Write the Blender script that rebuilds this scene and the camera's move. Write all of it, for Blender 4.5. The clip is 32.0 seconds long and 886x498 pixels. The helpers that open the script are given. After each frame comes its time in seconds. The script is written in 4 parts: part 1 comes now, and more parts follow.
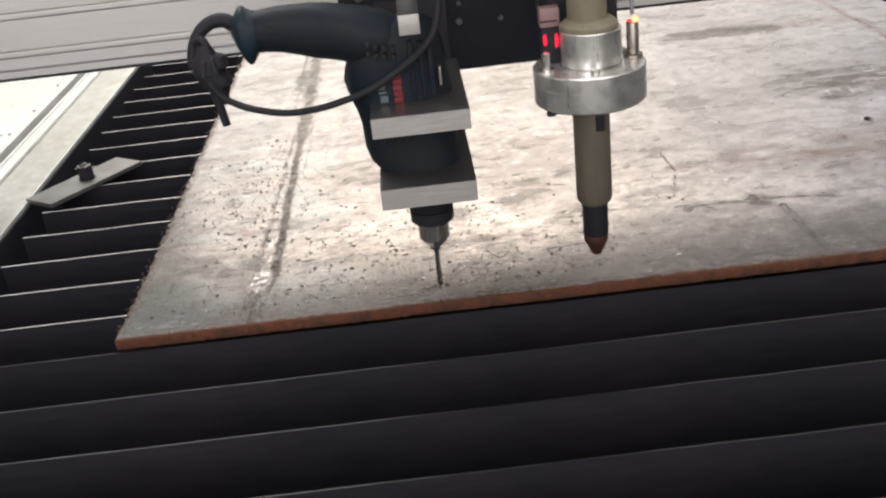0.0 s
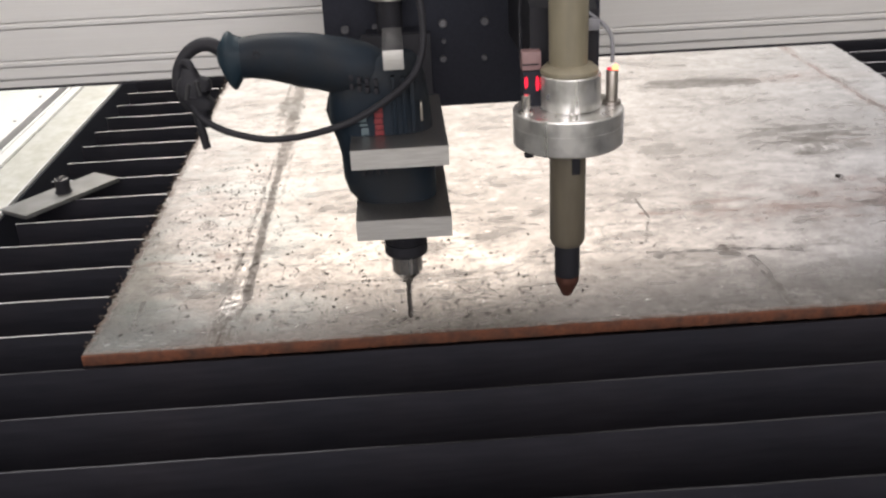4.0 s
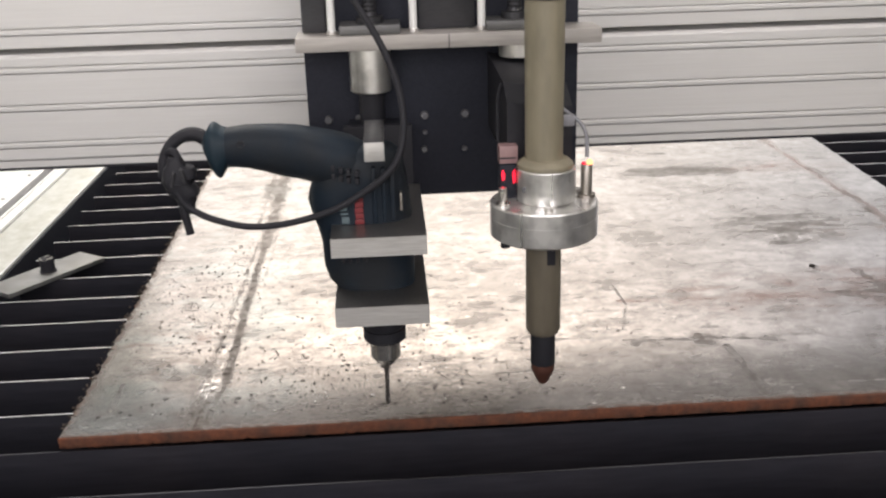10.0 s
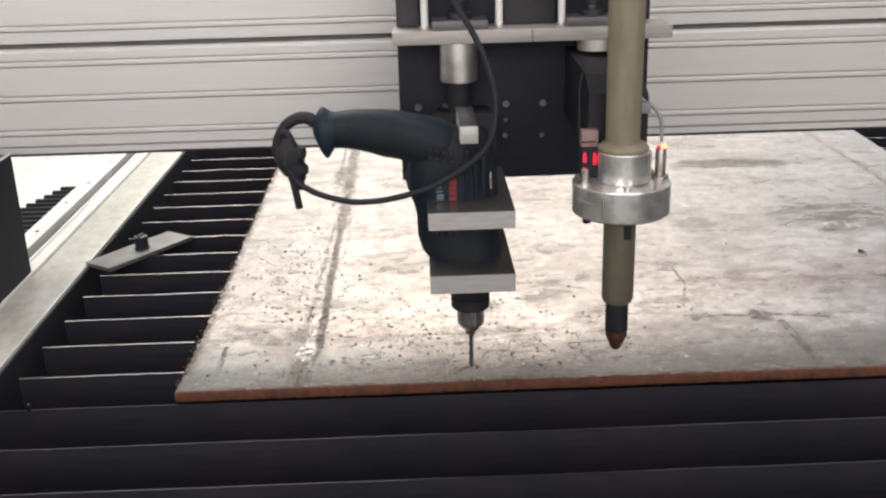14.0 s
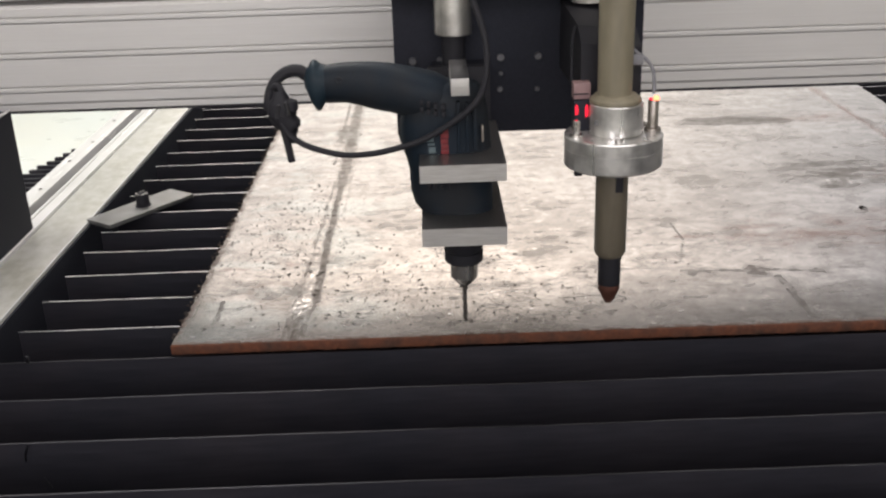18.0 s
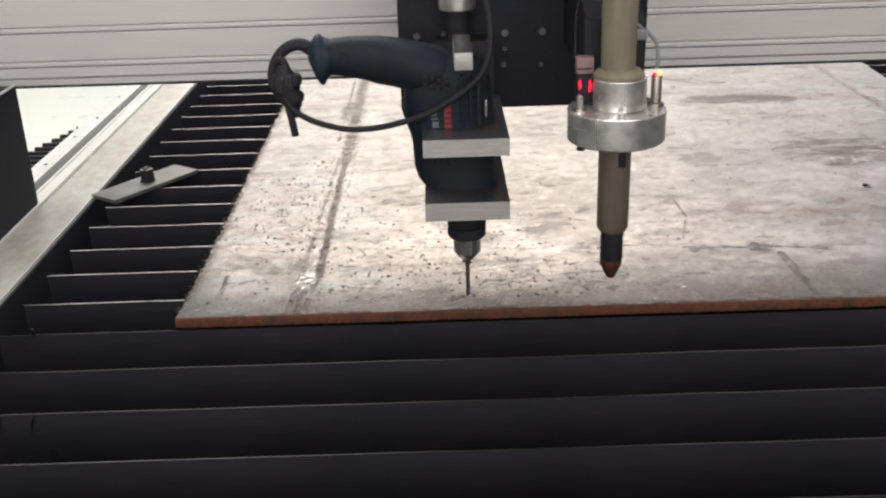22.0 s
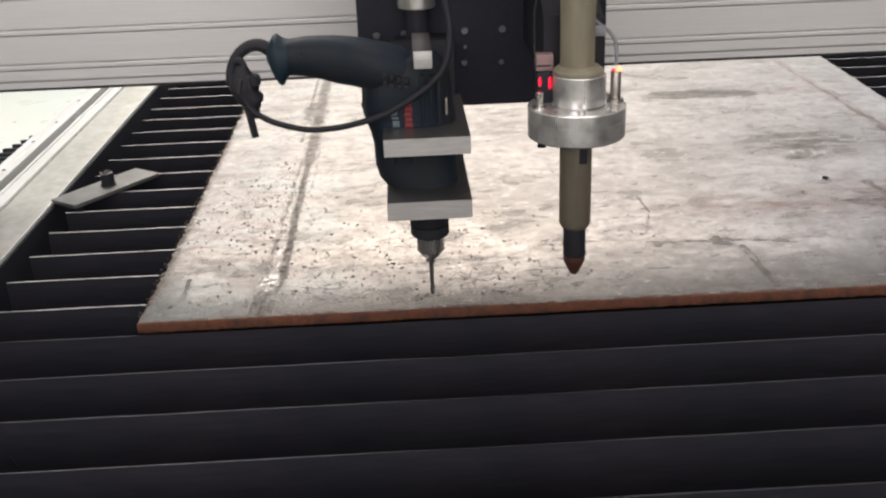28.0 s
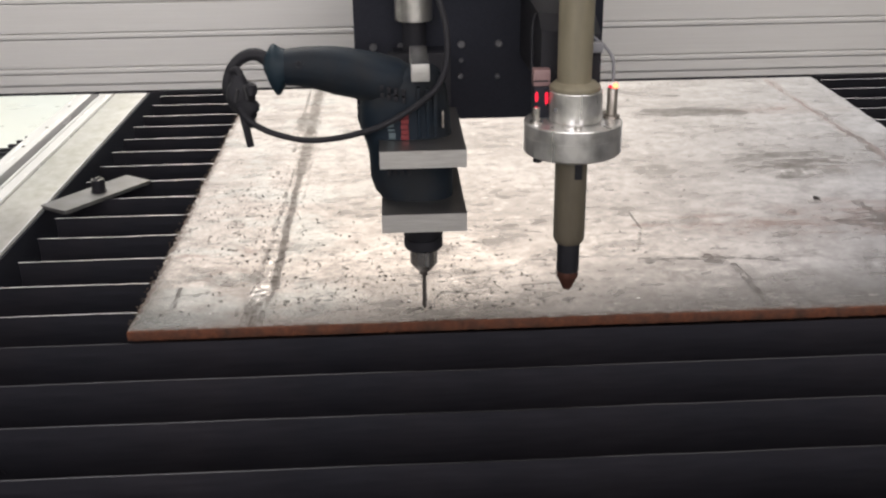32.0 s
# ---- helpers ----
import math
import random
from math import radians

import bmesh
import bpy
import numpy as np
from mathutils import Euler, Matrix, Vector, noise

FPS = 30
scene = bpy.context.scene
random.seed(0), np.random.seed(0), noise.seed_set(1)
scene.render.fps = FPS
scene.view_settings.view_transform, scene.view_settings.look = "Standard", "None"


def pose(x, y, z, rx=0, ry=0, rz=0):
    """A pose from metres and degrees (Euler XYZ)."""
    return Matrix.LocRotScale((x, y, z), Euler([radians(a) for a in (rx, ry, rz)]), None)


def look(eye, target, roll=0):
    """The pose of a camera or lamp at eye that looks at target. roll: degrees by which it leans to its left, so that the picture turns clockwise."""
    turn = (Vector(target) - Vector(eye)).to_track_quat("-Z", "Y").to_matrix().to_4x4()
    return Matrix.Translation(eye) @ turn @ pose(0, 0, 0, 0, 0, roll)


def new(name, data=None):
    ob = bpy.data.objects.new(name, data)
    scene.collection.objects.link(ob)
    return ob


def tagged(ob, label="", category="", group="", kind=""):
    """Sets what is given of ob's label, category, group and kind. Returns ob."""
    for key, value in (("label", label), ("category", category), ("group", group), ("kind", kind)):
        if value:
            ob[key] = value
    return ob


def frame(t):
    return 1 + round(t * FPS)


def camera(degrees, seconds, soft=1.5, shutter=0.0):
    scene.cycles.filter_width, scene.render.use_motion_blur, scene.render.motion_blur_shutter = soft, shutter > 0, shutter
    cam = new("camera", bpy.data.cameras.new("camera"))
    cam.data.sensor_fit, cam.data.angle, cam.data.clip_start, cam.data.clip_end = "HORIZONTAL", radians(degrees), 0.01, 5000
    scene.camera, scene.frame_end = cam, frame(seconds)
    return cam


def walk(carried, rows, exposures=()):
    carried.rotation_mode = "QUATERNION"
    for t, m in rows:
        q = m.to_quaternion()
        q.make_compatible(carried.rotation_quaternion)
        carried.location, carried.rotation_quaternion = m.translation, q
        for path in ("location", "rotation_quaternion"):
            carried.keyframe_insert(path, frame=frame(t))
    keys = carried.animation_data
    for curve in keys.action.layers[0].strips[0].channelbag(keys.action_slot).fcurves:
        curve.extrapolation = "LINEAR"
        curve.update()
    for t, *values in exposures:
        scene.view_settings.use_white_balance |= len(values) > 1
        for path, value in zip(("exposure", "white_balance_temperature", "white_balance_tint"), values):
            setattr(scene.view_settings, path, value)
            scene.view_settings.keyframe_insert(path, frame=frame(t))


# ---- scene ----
cam = camera(46.96, 32.0, soft=2.3, shutter=0.5)
PATH = [
    (0, (-0.2163, -0.9825, 0.5549), (-0.2072, 0.8194, -0.3130), -6.57),
    (0.5, (-0.2191, -0.9820, 0.5568), (-0.2008, 0.8164, -0.3180), -6.76),
    (1, (-0.2192, -0.9887, 0.5575), (-0.2065, 0.8117, -0.3132), -6.66),
    (1.5, (-0.2201, -0.9887, 0.5585), (-0.2000, 0.8100, -0.3158), -6.64),
    (2, (-0.2194, -0.9913, 0.5572), (-0.1935, 0.8054, -0.3211), -6.52),
    (2.5, (-0.2188, -0.9934, 0.5578), (-0.1843, 0.8033, -0.3201), -6.58),
    (4.5, (-0.2071, -0.9850, 0.5640), (-0.1372, 0.8533, -0.2206), -1.43),
    (5, (-0.1987, -0.9730, 0.5700), (-0.1176, 0.8819, -0.1736), -0.61),
    (5.5, (-0.2066, -0.9698, 0.5781), (-0.0804, 0.9075, -0.1000), -0.60),
    (6, (-0.2015, -0.9721, 0.5757), (-0.0746, 0.9080, -0.0944), -0.38),
    (6.5, (-0.1996, -0.9825, 0.5790), (-0.0840, 0.9011, -0.0834), -1.08),
    (7, (-0.1984, -0.9980, 0.5805), (-0.1026, 0.8911, -0.0693), -1.48),
    (7.5, (-0.2036, -1.0013, 0.5795), (-0.0971, 0.8807, -0.0890), -1.41),
    (8, (-0.2038, -1.0017, 0.5796), (-0.1056, 0.8789, -0.0938), -1.69),
    (8.5, (-0.2033, -1.0022, 0.5797), (-0.1126, 0.8772, -0.0982), -1.76),
    (9, (-0.2027, -1.0014, 0.5775), (-0.1084, 0.8788, -0.0980), -1.65),
    (9.5, (-0.2045, -1.0005, 0.5785), (-0.1082, 0.8785, -0.0997), -1.61),
    (10, (-0.2041, -1.0038, 0.5788), (-0.1074, 0.8758, -0.0979), -1.68),
    (10.5, (-0.1968, -1.0082, 0.5789), (-0.1129, 0.8713, -0.0997), -1.74),
    (11, (-0.2112, -1.0264, 0.5930), (-0.2386, 0.8526, -0.0916), -2.20),
    (11.5, (-0.2547, -1.0583, 0.6044), (-0.2713, 0.8205, -0.0810), -3.12),
    (12, (-0.2758, -1.0895, 0.6011), (-0.2753, 0.7932, -0.0739), -1.75),
    (12.5, (-0.2952, -1.1069, 0.6025), (-0.2612, 0.7845, -0.0468), -1.15),
    (13, (-0.2897, -1.1024, 0.5970), (-0.2141, 0.7889, -0.0490), -1.05),
    (13.5, (-0.2797, -1.1069, 0.6001), (-0.2069, 0.7831, -0.0500), -1.06),
    (14, (-0.2745, -1.1144, 0.5927), (-0.2365, 0.7664, -0.0863), -1.58),
    (14.5, (-0.2662, -1.1154, 0.5909), (-0.1967, 0.7601, -0.1002), -1.81),
    (16.5, (-0.2304, -1.1225, 0.5850), (-0.1741, 0.7403, -0.1410), -2.46),
    (17, (-0.2310, -1.1201, 0.5842), (-0.1761, 0.7399, -0.1489), -2.47),
    (17.5, (-0.2417, -1.1222, 0.5841), (-0.2115, 0.7381, -0.1496), -2.65),
    (18, (-0.2482, -1.1211, 0.5801), (-0.2419, 0.7357, -0.1631), -1.94),
    (18.5, (-0.2465, -1.1246, 0.5824), (-0.2710, 0.7302, -0.1654), -1.99),
    (19, (-0.2403, -1.1281, 0.5816), (-0.2585, 0.7208, -0.1809), -2.08),
    (19.5, (-0.2382, -1.1310, 0.5822), (-0.2602, 0.7205, -0.1737), -2.04),
    (20, (-0.2399, -1.1323, 0.5831), (-0.2557, 0.7215, -0.1673), -2.18),
    (20.5, (-0.2436, -1.1322, 0.5802), (-0.2664, 0.7210, -0.1715), -2.02),
    (21, (-0.2407, -1.1310, 0.5794), (-0.2585, 0.7174, -0.1841), -1.90),
    (21.5, (-0.2396, -1.1295, 0.5752), (-0.2475, 0.7154, -0.1971), -1.84),
    (22, (-0.2459, -1.1280, 0.5754), (-0.2507, 0.7143, -0.2031), -1.84),
    (22.5, (-0.2484, -1.1295, 0.5766), (-0.2609, 0.7142, -0.1985), -1.82),
    (23, (-0.2494, -1.1308, 0.5784), (-0.2683, 0.7129, -0.1963), -1.87),
    (23.5, (-0.2458, -1.1289, 0.5769), (-0.2750, 0.7150, -0.1971), -1.99),
    (24, (-0.2424, -1.1306, 0.5743), (-0.2656, 0.7131, -0.2003), -2.13),
    (24.5, (-0.2420, -1.1234, 0.5724), (-0.2529, 0.7177, -0.2088), -1.95),
    (25, (-0.2407, -1.1232, 0.5815), (-0.2187, 0.7352, -0.1572), -1.69),
    (25.5, (-0.2408, -1.1294, 0.5803), (-0.2034, 0.7348, -0.1431), -1.43),
    (26, (-0.2342, -1.1395, 0.5816), (-0.1930, 0.7218, -0.1492), -1.86),
    (26.5, (-0.2284, -1.1349, 0.5776), (-0.1751, 0.7162, -0.1777), -2.44),
    (28.5, (-0.2407, -1.1248, 0.5734), (-0.1774, 0.7150, -0.2082), -1.87),
    (29, (-0.2368, -1.1239, 0.5789), (-0.1355, 0.7557, -0.0971), -1.48),
    (29.5, (-0.2429, -1.1250, 0.5820), (-0.1454, 0.7671, -0.0586), -0.93),
    (30, (-0.2359, -1.1244, 0.5863), (-0.1390, 0.7640, -0.0651), -1.09),
    (30.5, (-0.2445, -1.1212, 0.5798), (-0.1673, 0.7571, -0.1030), -0.47),
    (31, (-0.2491, -1.1205, 0.5796), (-0.1824, 0.7460, -0.1357), -0.36),
    (31.5, (-0.2542, -1.1226, 0.5743), (-0.1720, 0.7314, -0.1713), -0.42),
    (32, (-0.2484, -1.1235, 0.5739), (-0.1636, 0.7247, -0.1858), -0.78),
]
walk(cam, [(t, look(eye, target, roll)) for t, eye, target, roll in PATH], exposures=[(0.0, 0.04), (3.0, 0.06), (5.0, 0.22), (6.0, 0.10), (7.0, 0.20), (13.5, 0.16), (16.5, -0.08), (28.0, -0.04), (32.0, -0.06)])

# ---- world, sun and large lights ----
world = bpy.data.worlds.new("overcast")
scene.world = world
world.use_nodes = True
wn = world.node_tree.nodes
sky = wn.new("ShaderNodeTexSky")
sky.sky_type, sky.sun_disc = "NISHITA", False
sky.sun_elevation, sky.sun_rotation = radians(40), radians(0)
sky.air_density, sky.dust_density, sky.ozone_density = 1.0, 4.0, 1.0
world.node_tree.links.new(sky.outputs[0], wn["Background"].inputs[0])
wn["Background"].inputs[1].default_value = 0.12


def area_lamp(name, m, width, height, watts, colour):
    data = bpy.data.lights.new(name, "AREA")
    data.shape, data.size, data.size_y, data.energy, data.color = "RECTANGLE", width, height, watts, colour
    ob = new(name, data)
    ob.matrix_world = m
    return ob


# daylight in the openings of the hall: the gate behind the machine, the gate behind the camera; side and roof lamps are
# added fill
area_lamp("gate_daylight", look((-0.25, 6.45, 2.35), (-0.25, 0.0, 2.35)), 3.8, 2.9, 13.2, (1.0, 0.930, 0.912))
area_lamp("window_daylight", look((3.96, 6.45, 2.35), (3.96, 0.0, 2.35)), 4.62, 2.9, 7.8, (1.0, 0.925, 0.905))
# added lamp in an assumed side opening, to whiten the rail
area_lamp("rail_fill", look((-4.7, 6.45, 2.35), (-4.7, 0.0, 2.35)), 2.6, 2.9, 9, (0.97, 0.95, 0.92))
area_lamp("front_daylight", look((-0.9, -5.85, 2.3), (-0.9, 0.0, 0.3)), 7.0, 3.6, 232, (1.0, 0.912, 0.888))
# added lamps in assumed roof openings, to brighten the beam edges and the floor
area_lamp("roof_fill", look((0.3, -1.2, 5.35), (0.3, -1.2, 0.0)), 5.0, 2.6, 110, (1.0, 0.912, 0.87))
area_lamp("floor_fill", look((-1.5, 3.9, 5.35), (-1.5, 3.9, 0.0)), 5.0, 2.6, 315, (0.98, 0.95, 0.91))

# ---- materials ----


def mat(name, base, rough=0.5, metal=0.0, grain=0.0, scale=40.0, stretch=(1, 1, 1), bump=0.0, second=None, second_scale=6.0, second_amount=0.5, specular=0.5):
    """A plain surface with fine grain, a second tone in patches and relief; sizes in metres."""
    m = bpy.data.materials.new(name)
    m.use_nodes = True
    nt = m.node_tree
    nodes, links = nt.nodes, nt.links
    b = nodes["Principled BSDF"]
    b.inputs["Roughness"].default_value, b.inputs["Metallic"].default_value = rough, metal
    b.inputs["Specular IOR Level"].default_value = specular
    tc = nodes.new("ShaderNodeTexCoord")
    mp = nodes.new("ShaderNodeMapping")
    mp.inputs["Scale"].default_value = stretch
    links.new(tc.outputs["Object"], mp.inputs[0])
    fine = nodes.new("ShaderNodeTexNoise")
    fine.inputs["Scale"].default_value, fine.inputs["Detail"].default_value = scale, 6
    links.new(mp.outputs[0], fine.inputs["Vector"])
    broad = nodes.new("ShaderNodeTexNoise")
    broad.inputs["Scale"].default_value, broad.inputs["Detail"].default_value = second_scale, 4
    links.new(tc.outputs["Object"], broad.inputs["Vector"])
    ramp = nodes.new("ShaderNodeValToRGB")
    ramp.color_ramp.elements[0].position, ramp.color_ramp.elements[1].position = 0.42, 0.68
    links.new(broad.outputs[0], ramp.inputs[0])
    mix = nodes.new("ShaderNodeMix")
    mix.data_type = "RGBA"
    mix.inputs["A"].default_value = (*base, 1)
    mix.inputs["B"].default_value = (*(second or base), 1)
    amount = nodes.new("ShaderNodeMath")
    amount.operation = "MULTIPLY"
    amount.inputs[1].default_value = second_amount
    links.new(ramp.outputs[0], amount.inputs[0])
    links.new(amount.outputs[0], mix.inputs["Factor"])
    vary = nodes.new("ShaderNodeMix")
    vary.data_type, vary.blend_type = "RGBA", "OVERLAY"
    vary.inputs["Factor"].default_value = grain
    links.new(mix.outputs["Result"], vary.inputs["A"])
    links.new(fine.outputs[0], vary.inputs["B"])
    links.new(vary.outputs["Result"], b.inputs["Base Color"])
    rr = nodes.new("ShaderNodeMapRange")
    rr.inputs["To Min"].default_value, rr.inputs["To Max"].default_value = max(rough - 0.12, 0.05), min(rough + 0.12, 1)
    links.new(fine.outputs[0], rr.inputs["Value"])
    links.new(rr.outputs[0], b.inputs["Roughness"])
    if bump:
        bp = nodes.new("ShaderNodeBump")
        bp.inputs["Strength"].default_value, bp.inputs["Distance"].default_value = bump, 0.002
        links.new(fine.outputs[0], bp.inputs["Height"])
        links.new(bp.outputs[0], b.inputs["Normal"])
    return m


M_BEAM = mat("milled_aluminium", (0.71, 0.70, 0.685), 0.42, 0.3, 0.25, 30, (0.3, 6, 40), 0.04, (0.66, 0.65, 0.635), 3, 0.5)
M_BLACK = mat("black_powder_coat", (0.030, 0.0325, 0.043), 0.68, 0.0, 0.3, 300, (1, 1, 1), 0.15, (0.034, 0.034, 0.044), 9, 0.5, 0.12)
M_SLAT = mat("dark_mill_steel", (0.0235, 0.0238, 0.031), 0.62, 0.1, 0.4, 60, (0.3, 3, 3), 0.2, (0.038, 0.034, 0.040), 5, 0.5, 0.2)
# two copies of cut steel: the glint and its absence are put into the colour
M_EDGE = mat("glinting_cut_steel", (0.90, 0.90, 0.91), 0.30, 1.0, 0.3, 120, (0.2, 1, 1), 0.05)
M_EDGE_DIM = mat("dim_cut_steel", (0.050, 0.050, 0.057), 0.35, 0.9, 0.4, 120, (0.2, 1, 1), 0.08)
M_STEEL = mat("brushed_steel", (0.74, 0.72, 0.69), 0.32, 0.75, 0.55, 80, (1, 1, 0.06), 0.04, (0.5, 0.48, 0.45), 40, 0.5)
M_ALU = mat("turned_aluminium", (0.86, 0.85, 0.835), 0.30, 0.80, 0.55, 90, (1, 1, 0.03), 0.04, (0.40, 0.395, 0.385), 44, 0.7)
M_CLAMP = mat("sawn_aluminium", (0.52, 0.51, 0.49), 0.45, 0.45, 0.4, 160, (0.3, 1, 6), 0.1, (0.5, 0.49, 0.475), 20, 0.5)
M_FLAT = mat("grey_flat_steel", (0.24, 0.24, 0.238), 0.5, 0.6, 0.5, 60, (1, 1, 1), 0.15, (0.16, 0.155, 0.148), 30, 0.7)
M_SHELF = mat("raw_aluminium_bar", (0.42, 0.395, 0.37), 0.5, 0.3, 0.35, 60, (0.3, 1, 4), 0.1, (0.33, 0.31, 0.29), 16, 0.6)
M_DULL = mat("dull_screw_steel", (0.17, 0.17, 0.18), 0.5, 0.6, 0.3, 200)
M_CLAMP_FACE = mat("darker_aluminium_face", (0.36, 0.35, 0.34), 0.36, 0.95, 0.3, 120, (4, 1, 1), 0.05, (0.34, 0.33, 0.32), 20, 0.5)
# the same resin in a darker tone, for the tube below the flange
M_TAN_DARK = mat("darker_resin_tube", (0.155, 0.135, 0.100), 0.5, 0.0, 0.3, 90, (1, 1, 0.3), 0.04, (0.125, 0.108, 0.08), 14, 0.6)
M_TAN = mat("resin_tube", (0.25, 0.222, 0.158), 0.5, 0.0, 0.3, 90, (1, 1, 0.3), 0.04, (0.21, 0.185, 0.13), 14, 0.6)
M_RAIL = mat("worn_painted_steel", (0.60, 0.60, 0.555), 0.40, 0.0, 0.45, 60, (1.2, 0.8, 1), 0.15, (0.47, 0.465, 0.39), 11, 0.65)
M_FLOOR = mat("pale_green_floor_paint", (0.85, 0.90, 0.85), 0.3, 0.0, 0.06, 5, (1, 1, 1), 0.01, (0.88, 0.88, 0.76), 1.3, 0.5)
M_HALL = mat("off_white_hall_wall", (0.62, 0.61, 0.58), 0.8, 0.0, 0.15, 4, (1, 1, 1), 0.02)
M_TEAL = mat("dark_teal_plastic", (0.0085, 0.0160, 0.0260), 0.55, 0.0, 0.3, 500, (1, 1, 1), 0.1, (0.024, 0.023, 0.022), 16, 0.55, 0.22)
M_RUBBER = mat("black_rubber", (0.023, 0.023, 0.028), 0.6, 0.0, 0.3, 400, (1, 1, 1), 0.15, specular=0.25)
M_RUST = mat("orange_rust", (0.130, 0.045, 0.022), 0.85, 0.0, 0.6, 140, (1, 1, 1), 0.5, (0.062, 0.032, 0.022), 40, 0.9)
M_COPPER = mat("used_copper", (0.135, 0.058, 0.042), 0.5, 0.5, 0.4, 200, (1, 1, 1), 0.1, (0.075, 0.035, 0.028), 60, 0.7)



def plate_material():
    """Scuffed mill-scale steel with streaks along x, weld stripes along y, rubbed lines and stains."""
    m = bpy.data.materials.new("scuffed_mill_scale")
    m.use_nodes = True
    nt = m.node_tree
    nodes, links = nt.nodes, nt.links
    b = nodes["Principled BSDF"]
    tc = nodes.new("ShaderNodeTexCoord")

    def noise_at(scale, stretch, detail=5, rough=0.6, offset=(0, 0, 0)):
        mp = nodes.new("ShaderNodeMapping")
        mp.inputs["Scale"].default_value, mp.inputs["Location"].default_value = stretch, offset
        links.new(tc.outputs["Object"], mp.inputs[0])
        n = nodes.new("ShaderNodeTexNoise")
        n.inputs["Scale"].default_value, n.inputs["Detail"].default_value, n.inputs["Roughness"].default_value = scale, detail, rough
        links.new(mp.outputs[0], n.inputs["Vector"])
        return n.outputs[0]

    def maths(op, a, b=None, clamp=False):
        n = nodes.new("ShaderNodeMath")
        n.operation, n.use_clamp = op, clamp
        for i, v in enumerate((a, b)):
            if v is None:
                continue
            if isinstance(v, (int, float)):
                n.inputs[i].default_value = v
            else:
                links.new(v, n.inputs[i])
        return n.outputs[0]

    def span(v, lo, hi, out_lo=0.0, out_hi=1.0):
        n = nodes.new("ShaderNodeMapRange")
        n.interpolation_type = "SMOOTHSTEP"
        for i, val in enumerate((lo, hi, out_lo, out_hi)):
            n.inputs[i + 1].default_value = val
        links.new(v, n.inputs[0])
        return n.outputs[0]

    # coordinates that wander a little, so that no line is ruled
    sep = nodes.new("ShaderNodeSeparateXYZ")
    links.new(tc.outputs["Object"], sep.inputs[0])
    wander = maths("MULTIPLY", maths("SUBTRACT", noise_at(9, (1, 1, 1)), 0.5), 0.008)
    wander2 = maths("MULTIPLY", maths("SUBTRACT", noise_at(160, (1, 1, 1)), 0.5), 0.004)
    X = maths("ADD", maths("ADD", sep.outputs[0], wander), wander2)
    Y = maths("ADD", maths("ADD", sep.outputs[1], wander), wander2)

    frayed = maths("SUBTRACT", noise_at(75, (1, 1, 1), 5, 0.75, (2, 8, 0)), 0.5)
    ragged = maths("SUBTRACT", noise_at(24, (0.7, 1.4, 1), 6, 0.72, (4, 1, 0)), 0.5)

    def stroke(x0, y0, x1, y1, w, breaks=0.35, grain=30, drawn=None):
        """A worn stroke from one point to another, about w wide."""
        dx, dy = x1 - x0, y1 - y0
        size = math.hypot(dx, dy)
        ux, uy = dx / size, dy / size
        px, py = maths("SUBTRACT", X, x0), maths("SUBTRACT", Y, y0)
        along = maths("ADD", maths("MULTIPLY", px, ux), maths("MULTIPLY", py, uy))
        beyond = maths("MAXIMUM", maths("SUBTRACT", along, size), maths("MULTIPLY", along, -1.0))
        beyond = maths("MAXIMUM", beyond, 0.0)
        across = maths("ABSOLUTE", maths("SUBTRACT", maths("MULTIPLY", py, ux), maths("MULTIPLY", px, uy)))
        far = maths("ADD", maths("ADD", across, beyond), maths("MULTIPLY", frayed, w * 1.1))
        body = span(far, w * 0.60, w * 0.18)
        worn = span(noise_at(grain, drawn or ((0.5, 1.6, 1) if abs(dx) > abs(dy) else (2.2, 0.45, 1)), 5, 0.7, (x0 * 7, y0 * 5, 0)), breaks, breaks + 0.26)
        return maths("MULTIPLY", body, worn)

    def blot(x, y, rx, ry, breaks=0.42, grain=22):
        px, py = maths("DIVIDE", maths("SUBTRACT", X, x), rx), maths("DIVIDE", maths("SUBTRACT", Y, y), ry)
        r = maths("SQRT", maths("ADD", maths("MULTIPLY", px, px), maths("MULTIPLY", py, py)))
        r = maths("ADD", r, maths("MULTIPLY", ragged, 1.9))
        return maths("MULTIPLY", span(r, 1.0, 0.35), span(noise_at(grain, (0.6, 1.4, 1), 5, 0.7, (x * 9, y * 3, 0)), breaks, breaks + 0.25))

    def most(items):
        out = items[0]
        for i in items[1:]:
            out = maths("MAXIMUM", out, i)
        return out

